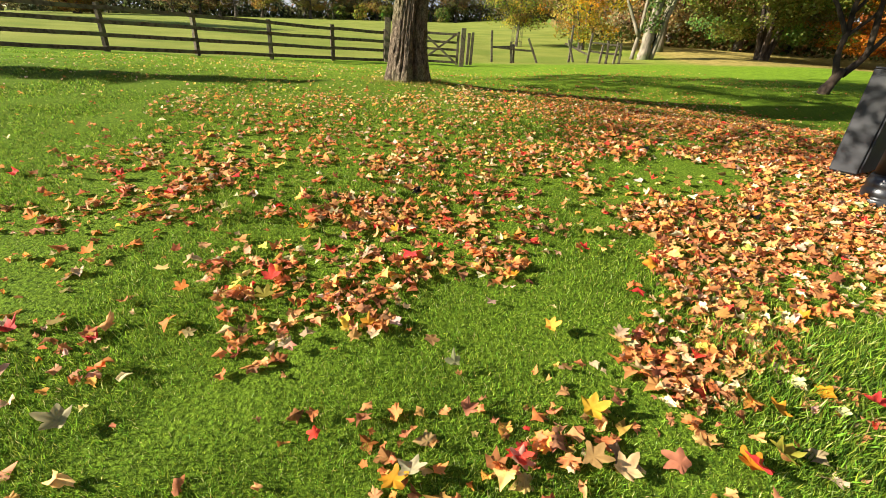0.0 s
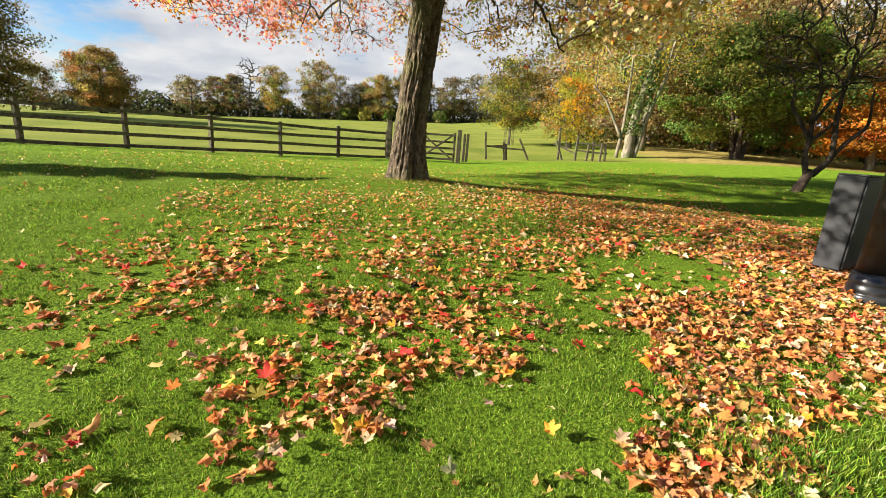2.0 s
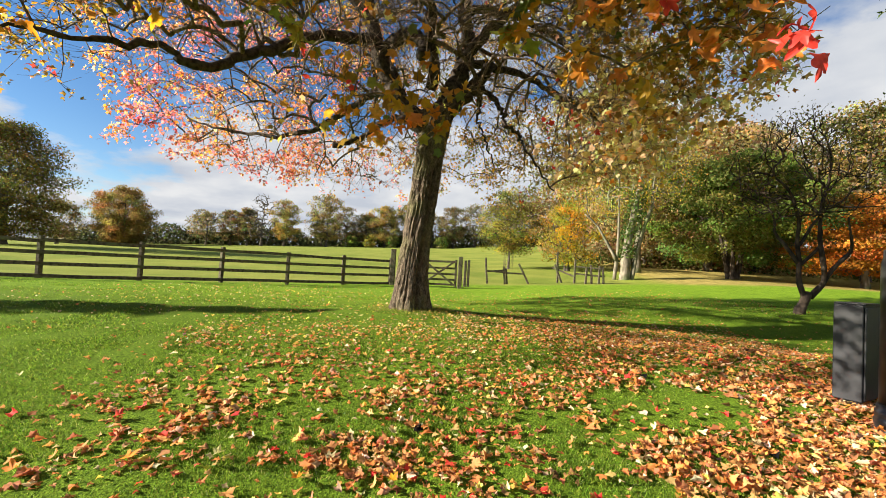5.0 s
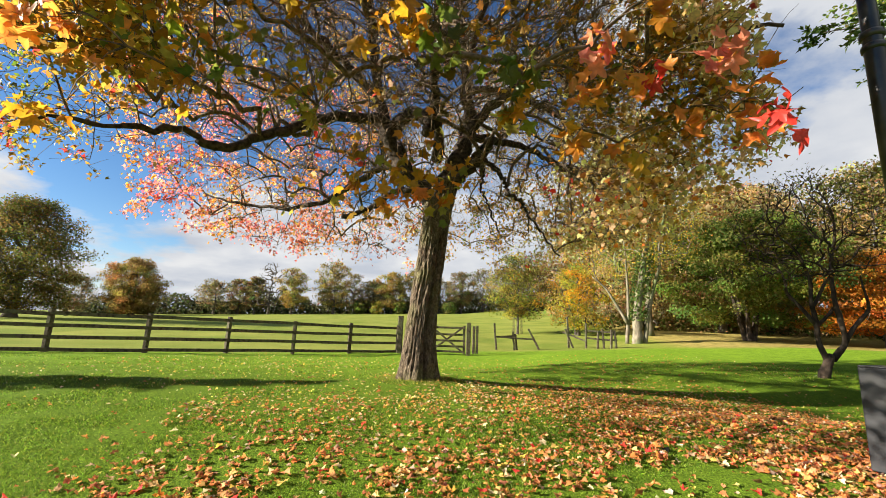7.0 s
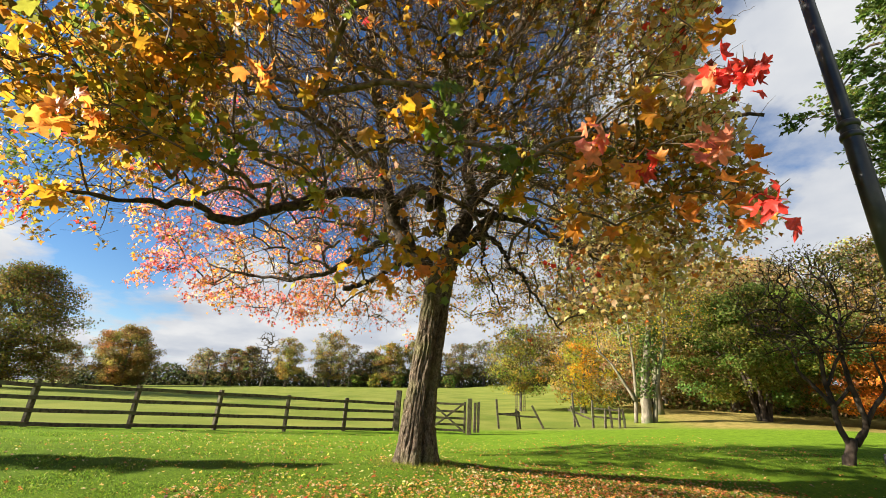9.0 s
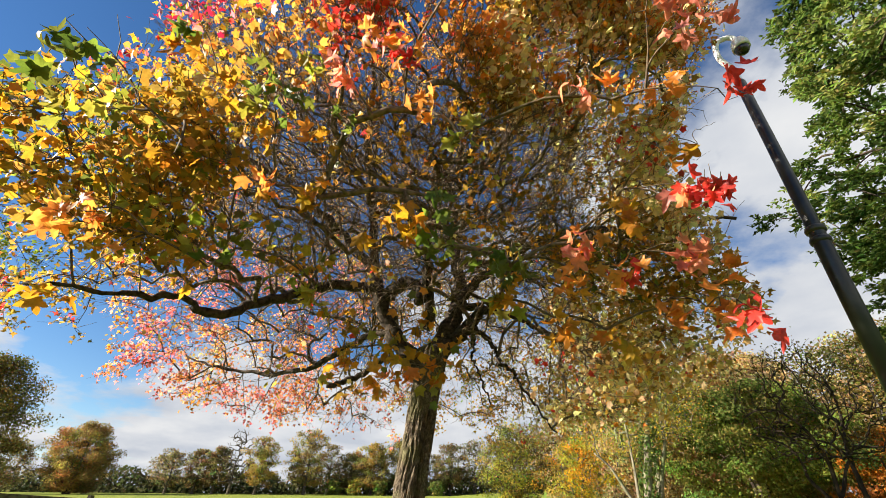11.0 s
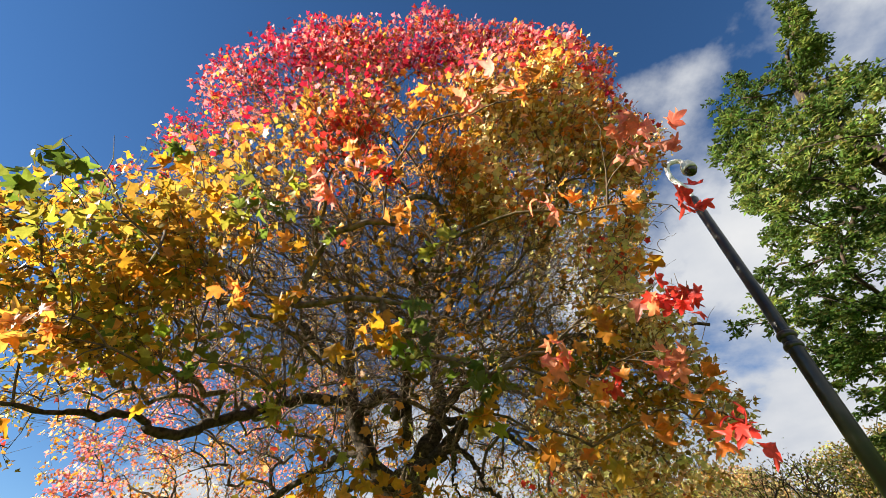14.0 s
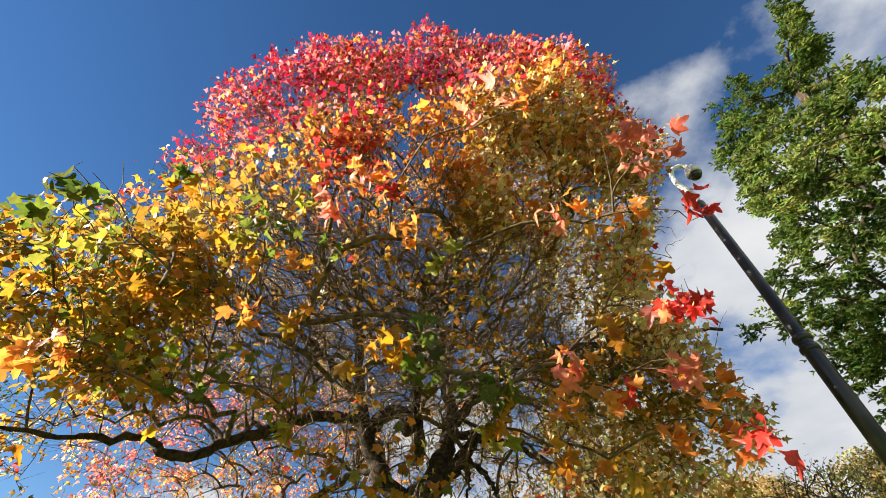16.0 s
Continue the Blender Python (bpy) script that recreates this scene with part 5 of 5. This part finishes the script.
def build_background():
    build_tree("oak_tree", -34.2, 33, 9.4, 4.6, OLIVE, "large rounded oak thinning to olive-brown autumn leaf", 40000, 0.135, 0.42, seed=31, targets=330, clear=0.08, twig=0.016, fill=0.5)
    build_tree("chestnut_tree", -77, 103, 13.6, 7.2, RUSSET, "broad russet-brown chestnut tree in the pasture", 30000, 0.30, 0.6, seed=32, targets=150, clear=0.06, twig=0.03, fill=0.42)
    # the far row along the ridge
    row = [(-64, 116, 9, 3.6, HAZY, 0), (-58, 117, 9.5, 4.4, HAZY, 1), (-52.5, 115, 10, 4.0, HAZY, 1), (-47.5, 112, 14, 5.2, None, 2), (-41.5, 112, 12, 5.0, HAZY_GOLD, 1),
           (-35, 124, 10, 5.0, HAZY, 0), (-31, 114, 14, 5.4, HAZY_GOLD, 1), (-27, 120, 11, 4.6, HAZY, 0), (-21, 116, 9, 4.8, HAZY, 1), (-15.5, 114, 11, 5.0, HAZY_GOLD, 1),
           (-10, 116, 12, 5.0, HAZY, 1), (-3, 118, 10, 4.5, HAZY, 0), (3, 116, 11, 5.0, HAZY, 1), (9, 118, 12, 4.6, HAZY, 0), (15, 112, 11, 5.2, HAZY, 1), (-70, 124, 10, 5.0, HAZY, 0), (-82, 110, 9, 5.0, HAZY, 0), (22, 112, 12, 5.5, HAZY, 1), (-90, 100, 10, 6, HAZY, 1)]
    for k, (x, y, h, s, hues, dense) in enumerate(row):
        words = {0: "thinning grey-brown tree on the far ridge", 1: "leafy autumn tree on the far ridge", 2: "bare grey tree on the far ridge"}[dense]
        build_tree("field_tree", x, y, h, s, hues or HAZY, words, (3200, 8400, 0)[dense], 0.28, 0.32, seed=40 + k, targets=(90, 100, 170)[dense], clear=0.16, twig=0.03, group="trees on the ridge")
    for k, (x, y, r) in enumerate([(-24, 112, 2.2), (-18.5, 111, 2.0), (-13, 111, 1.8), (-7, 112, 2.2), (0, 112, 2.0)]):
        build_tree("field_bush", x, y, 3.0, r, YELLOW_GREEN if k % 2 else GREEN, "small rounded bush on the far ridge", 900, 0.35, 0.12, seed=70 + k, targets=60, clear=0.02, twig=0.02, group="bushes on the ridge")
    # dark hedge line under the far row
    rng = np.random.default_rng(77)
    n = 16000
    hx = rng.uniform(-110, 40, n)
    hy = 126 + 3 * rng.standard_normal(n)
    pos = np.stack([hx, hy, ground_z(hx, hy) + rng.uniform(0, 1, n) ** 1.3 * (4.2 + 1.2 * np.sin(hx * 0.21) + 0.8 * np.sin(hx * 0.53))], 1)
    me = cloud_mesh("hedge", pos, rng.standard_normal((n, 3)), rng.standard_normal((n, 3)) + np.array([0, -0.6, 0.6]), rng.uniform(0.5, 1.0, n), jitter_hue((0.07, 0.075, 0.03), rng, n), KITE)
    tagged(add_part("hedge", me, M_FAR_LEAF), "dark hedge along the far edge of the pasture", "hedge", kind="stuff")
    # young tree in its guard out in the pasture
    build_tree("young_tree", 4.95, 31.5, 5.9, 2.4, YELLOW_GREEN + OLIVE, "young pasture tree with yellowing olive leaves", 11000, 0.11, 0.09, seed=81, targets=150, clear=0.22, twig=0.008)
    gx, gy = 4.95, 31.5
    guard = empty("tree_guard", gx, gy, float(ground_z(gx, gy)), "slim steel guard round the young tree", "tree guard")
    for k in range(8):
        a = k * math.pi / 4
        v, f = tube_arrays([(0.36 * math.cos(a), 0.36 * math.sin(a), -0.1), (0.33 * math.cos(a), 0.33 * math.sin(a), 1.2), (0.4 * math.cos(a), 0.4 * math.sin(a), 1.7)], [0.014] * 3, 6)
        add_part("bar", mesh_from("bar", v, f), M_RAIL, guard)
    for z in (0.3, 1.1):
        ring = [(0.35 * math.cos(k * math.pi / 8), 0.35 * math.sin(k * math.pi / 8), z) for k in range(17)]
        v, f = tube_arrays(ring, [0.012] * 17, 6)
        add_part("hoop", mesh_from("hoop", v, f), M_RAIL, guard)
    # wood edge
    n = 26000
    t = rng.uniform(size=n)
    wx, wy = 16 + 62 * t + rng.standard_normal(n) * 2, 52 - 30 * t + np.abs(rng.standard_normal(n)) * 4
    top = 9.5 + 2.2 * np.sin(wx * 0.5) + 1.5 * np.sin(wx * 1.3 + 1)
    pos = np.stack([wx, wy, ground_z(wx, wy) + rng.uniform(0, 1, n) * top], 1)
    hue = np.array([(0.34, 0.26, 0.11), (0.40, 0.30, 0.12), (0.23, 0.22, 0.07), (0.44, 0.28, 0.09)])[(np.floor(wx / 3.1).astype(int) * 7 + np.floor(pos[:, 2] / 3).astype(int)) % 4]
    me = cloud_mesh("deep_wood", pos, rng.standard_normal((n, 3)), rng.standard_normal((n, 3)) + np.array([-0.6, -0.6, 0.4]), rng.uniform(0.3, 0.7, n), jitter_hue(hue, rng, n, 0.2), KITE)
    tagged(add_part("deep_wood", me, M_FAR_LEAF), "dense brown and olive depth of the wood", "wood", kind="stuff")
    build_tree("golden_tree", 8.6, 29, 4.6, 2.0, GOLD + YELLOW_GREEN, "low golden-yellow field maple at the wood edge", 10000, 0.1, 0.12, seed=82, targets=130, clear=0.1, twig=0.01, stems=3)
    lime = [
        ([(-0.02, 0, -0.2), (0.0, 0, 0.3), (0.04, 0, 1.36), (0.16, 0, 2.52), (0.37, 0, 3.57), (0.75, 0, 5.58), (1.28, 0, 8.18)], 0.30, 0.10),
        ([(0.3, -0.1, -0.2), (0.53, -0.1, 1.38), (0.9, -0.1, 2.85), (1.27, -0.1, 4.06), (1.33, -0.1, 5.29), (1.84, -0.1, 7.54)], 0.12, 0.05),
        ([(-0.49, 0.2, -0.1), (-0.37, 0.2, 1.35), (-0.34, 0.2, 2.51), (-0.36, 0.2, 3.69), (-0.45, 0.2, 5.85)], 0.10, 0.045),
        ([(-0.42, 0.15, 1.0), (-1.06, 0.3, 2.19), (-1.49, 0.4, 2.9), (-2.11, 0.5, 3.48)], 0.085, 0.035),
    ]
    lt = build_tree("lime_tree", 9.85, 22.8, 12.5, 4.4, YELLOW_GREEN + YELLOW_GREEN + GOLD, "old ivy-clad lime tree with pale trunks and yellow-green leaves", 14000, 0.078, 0.3, M_PALE_BARK, seed=83, targets=260, clear=0.3, twig=0.009, custom=lime)
    n = 900
    iz = rng.uniform(1.2, 5.0, n)
    ia = rng.uniform(0, 2 * math.pi, n)
    ic = np.stack([np.interp(iz, [1.3, 2.5, 3.6, 5.6], [0.04, 0.16, 0.37, 0.75]), 0 * iz, iz], 1)
    ir = 0.33 + 0.12 * rng.uniform(size=n)
    idir = np.stack([np.cos(ia), np.sin(ia), 0 * ia], 1)
    add_part("ivy", cloud_mesh("ivy", ic + idir * ir[:, None], rng.standard_normal((n, 3)) + np.array([0, 0, -1]), idir + 0.5 * rng.standard_normal((n, 3)), rng.uniform(0.1, 0.17, n), jitter_hue((0.10, 0.14, 0.035), rng, n), KITE), M_FAR_LEAF, lt, "green ivy climbing the trunk", kind="stuff")
    build_tree("ash_tree", 12.6, 27.5, 12, 3.4, FADED + YELLOW_GREEN, "tall pale-barked tree with thin fading leaves", 7000, 0.12, 0.24, M_PALE_BARK, seed=84, targets=200, clear=0.3, twig=0.01)
    build_tree("holly_tree", 16.8, 24.5, 7.2, 4.0, GREEN, "dense dark green evergreen tree with several stems", 42000, 0.13, 0.15, M_DARK_BARK, seed=85, targets=150, clear=0.15, twig=0.01, stems=5, flat=0.75, fill=0.4)
    build_tree("beech_tree", 22.5, 22.5, 4.9, 4.2, COPPER, "copper-orange beech tree glowing at the wood edge", 34000, 0.1, 0.2, M_PALE_BARK, seed=86, targets=110, clear=0.16, flat=0.5, twig=0.012)
    specs = [(15, 34, 10.5, 4.6, FADED), (20, 32, 11, 5.0, RUSSET + FADED), (25, 34, 11.5, 5.0, FADED), (29, 29, 12, 5.0, OLIVE + FADED), (33, 24, 13, 5.5, FADED + GREEN), (19, 40, 12, 5.5, OLIVE + FADED), (28, 42, 14, 6, RUSSET + FADED), (38, 33, 15, 6.5, OLIVE), (13, 44, 9, 4.5, FADED + RUSSET), (36, 18, 15, 6.0, GREEN + OLIVE)]
    for k, (x, y, h, s, hues) in enumerate(specs):
        build_tree("woodland_tree", x, y, h, s, hues, "woodland tree with thin brown and olive autumn leaf", 16000, 0.2, 0.26, seed=90 + k, targets=170, clear=0.1, twig=0.014, group="woodland trees")
    # shade and undergrowth inside the wood
    n = 5000
    t = rng.uniform(size=n)
    ux, uy = 11.5 + 32 * t + rng.standard_normal(n) * 1.5, 33 - 6 * t + np.abs(rng.standard_normal(n)) * 4
    pos = np.stack([ux, uy, ground_z(ux, uy) + np.abs(rng.standard_normal(n)) * 0.9], 1)
    me = cloud_mesh("undergrowth", pos, rng.standard_normal((n, 3)), rng.standard_normal((n, 3)) + np.array([0, -0.4, 0.6]), rng.uniform(0.15, 0.34, n), jitter_hue(np.array([(0.11, 0.14, 0.03), (0.26, 0.17, 0.06), (0.17, 0.18, 0.05)])[rng.integers(0, 3, n)], rng, n), KITE)
    tagged(add_part("undergrowth", me, M_FAR_LEAF), "tangled green and brown undergrowth at the wood edge", "undergrowth", kind="stuff")
    thorn = [
        ([(-0.02, 0, -0.1), (0.06, 0, 0.1), (0.15, 0, 0.3), (0.28, 0, 0.62)], 0.19, 0.15),
        ([(0.2, 0, 0.43), (0.04, 0.05, 1.03), (0.09, 0.1, 1.58), (0.01, 0.1, 2.21), (0.02, 0.05, 2.7), (-0.14, 0, 3.2), (-0.46, -0.1, 3.7), (-0.98, -0.1, 4.12), (-1.48, -0.1, 4.15), (-1.89, 0, 4.0), (-2.13, 0, 3.73)], 0.10, 0.016),
        ([(-0.9, -0.1, 4.07), (-0.92, -0.1, 4.35), (-0.66, 0, 4.54)], 0.045, 0.02),
        ([(0.08, 0.1, 1.5), (-0.27, 0.2, 2.04), (-0.52, 0.3, 2.44), (-0.54, 0.3, 2.77), (-0.72, 0.3, 3.18), (-1.17, 0.3, 3.42), (-1.82, 0.3, 3.56)], 0.075, 0.015),
        ([(0.34, 0, 0.5), (0.66, -0.1, 0.98), (0.57, -0.2, 1.44), (0.46, -0.2, 2.07), (0.51, -0.1, 2.72), (0.67, 0, 3.4), (0.94, 0.1, 4.1), (1.0, 0.1, 4.81), (0.85, 0.1, 5.35), (0.64, 0.1, 5.62)], 0.11, 0.018),
        ([(0.54, -0.1, 2.97), (0.3, 0.1, 3.35), (-0.17, 0.3, 3.5)], 0.05, 0.02),
        ([(0.63, -0.1, 0.94), (0.89, -0.2, 1.45), (1.26, -0.3, 1.91), (1.2, -0.4, 2.18), (1.04, -0.5, 2.58), (1.0, -0.5, 2.91)], 0.085, 0.025),
        ([(0.06, 0.1, 1.42), (0.41, 0, 1.83), (0.54, -0.1, 2.07)], 0.06, 0.05),
        ([(-0.01, 0.1, 1.97), (0.18, 0.1, 2.22), (0.39, 0, 2.72), (0.54, -0.1, 2.97)], 0.06, 0.045),
        ([(0.84, 0, 3.75), (1.28, 0.2, 4.11), (1.96, 0.3, 4.57)], 0.045, 0.015),
        ([(0.69, 0, 3.31), (1.43, -0.3, 3.26), (2.06, -0.5, 3.31)], 0.05, 0.015),
    ]
    thorn = [([tuple(v * 0.649 for v in p) for p in c], a * 0.8 * 0.649, b * 0.8 * 0.649) for c, a, b in thorn]
    build_tree("thorn_tree", 6.99, 8.27, 6.2 * 0.649, 2.7 * 0.649, OLIVE, "small dark leaning thorn tree with crooked limbs, nearly bare", 1500, 0.05, 0.15, M_DARK_BARK, seed=101, targets=420, clear=0.45, twig=0.0025, custom=thorn)


build_background()


def build_yew(x, y):
    """Broad evergreen of layered drooping plates of narrow leaves, a tapering leader above its shoulder."""
    rng = np.random.default_rng(55)
    gz = float(ground_z(x, y))
    tree = empty("yew_tree", x, y, gz, "tall dark evergreen tree with layered drooping boughs", "tree")
    away = unit(np.array([x, y, 0.0]))
    left = np.array([-away[1], away[0], 0.0])
    # layers fitted to the camera's view: height, and boughs' reach toward the lawn
    HZ = [3.0, 4.2, 5.8, 7.6, 8.4, 9.6, 10.3, 10.9, 12.2, 14.2, 16.3, 18.3]
    HR = [4.2, 5.2, 5.7, 5.6, 6.2, 6.6, 5.5, 4.5, 4.6, 4.5, 4.0, 3.0]
    tg = []
    while len(tg) < 900:
        l, d, z = rng.uniform(-4.5, 7), rng.uniform(-3.6, 4.2), rng.uniform(2.6, 20)
        # scaled with depth so the outline holds from the camera
        k = 1 + d / 12
        lz, ll = 1.7 + (z - 1.7) / k, l / k
        top = np.interp(ll, [-4, -0.8, -0.25, 0.2, 0.9, 1.4, 3.4, 4.2], [10.8, 12.6, 13.8, 15.2, 16.6, 17.8, 17.8, 16.0])
        if lz > top - 0.35 or ll > np.interp(lz, HZ, HR) - 0.55 or abs(d) > 4.4 * (1 - (z / 22) ** 2):
            continue
        if noise.noise(Vector((l * 0.55, d * 0.55, z * 0.75))) < -0.12 or (d > 1.5 and rng.uniform() < 0.6):
            continue
        tg.append(left * l + away * d + np.array([0, 0, z - gz]))
    # leader
    for k in range(34):
        u = rng.uniform()
        tg.append(left * (0.45 - 1.25 * u + 0.28 * (1.2 - u) * rng.standard_normal()) + away * 0.3 * rng.standard_normal() + np.array([0, 0, 14.6 + 3.2 * u - gz]))
    tg = np.array(tg)
    stem = curve_points([(0, 0, -0.3), tuple(left * 0.3 + np.array([0, 0, 4.0])), tuple(left * 0.9 + np.array([0, 0, 9.0])), tuple(left * 1.0 + np.array([0, 0, 13.2])), tuple(left * 0.3 + np.array([0, 0, 15.5]))], 8)
    add_part("trunk", tubes_mesh("trunk", [(stem, np.linspace(0.46, 0.05, len(stem)), 14)]), M_DARK_BARK, tree)
    paths = grow([q for q in stem if q[2] > 2.0], tg, rng, 0.1, 3)
    add_part("branchwork", tubes_mesh("branchwork", [(p, np.minimum(0.008 * load ** 0.45, 0.12), 4) for p, load in paths]), M_DARK_BARK, tree, kind="stuff")
    P, A, Nn, H = [], [], [], []
    greens = np.array([(0.075, 0.115, 0.026), (0.125, 0.175, 0.035), (0.19, 0.235, 0.05), (0.26, 0.29, 0.07)])
    for c in tg:
        out = unit(np.array([c[0], c[1], 0.0]) - left * 0.6 + 0.3 * np.array([*rng.standard_normal(2), 0]))
        side = np.cross(np.array([0, 0, 1.0]), out)
        span = rng.uniform(0.5, 0.95)
        tint = greens[rng.choice(4, p=[0.3, 0.35, 0.25, 0.1])]
        for k in range(12):
            a = rng.uniform(-1.3, 1.3)
            root = c + out * rng.uniform(-0.55, 0.2) * span + side * rng.uniform(-0.35, 0.35) * span + np.array([0, 0, 0.09 * rng.standard_normal()])
            tw = unit(out * math.cos(a) + side * math.sin(a) + np.array([0, 0, rng.uniform(-0.35, 0.3)]))
            L = rng.uniform(0.25, 0.5) * span
            m = 11
            u = np.linspace(0.1, 1, m)[:, None]
            q = root + tw * L * u + np.array([0, 0, -0.22]) * (u * L) ** 2 + 0.02 * rng.standard_normal((m, 3))
            sgn = np.where(np.arange(m) % 2, 1.0, -1.0)[:, None]
            P.append(q)
            A.append(tw * 0.75 + np.cross(tw, np.array([0, 0, 1.0])) * sgn * 0.8 + 0.35 * rng.standard_normal((m, 3)))
            Nn.append(np.array([0, 0, 0.9]) + 0.35 * out + 0.55 * rng.standard_normal((m, 3)))
            H.append(np.repeat(tint[None], m, 0))
    P, A, Nn, H = (np.concatenate(v) for v in (P, A, Nn, H))
    needle = (KITE[0] * np.array([0.62, 1, 1]), KITE[1])
    add_part("crown", cloud_mesh("crown", P, A, Nn, rng.uniform(0.09, 0.16, len(P)), jitter_hue(H, rng, len(P), 0.2), needle), M_FAR_LEAF, tree, "layered dark green narrow leaves", kind="stuff")


build_yew(11.26, 4.0)
# tree added out of view so that its long shadow crosses the lawn
caster = build_tree("shadow_tree", -15, 4.3, 6.1, 0.42, OLIVE, "slim unseen tree added to cast the long shadow on the lawn", 9000, 0.12, 0.12, seed=120, targets=110, clear=0.06, twig=0.008)
caster.matrix_basis = pose(-15, 4.3, float(ground_z(-15, 4.3)), -2)
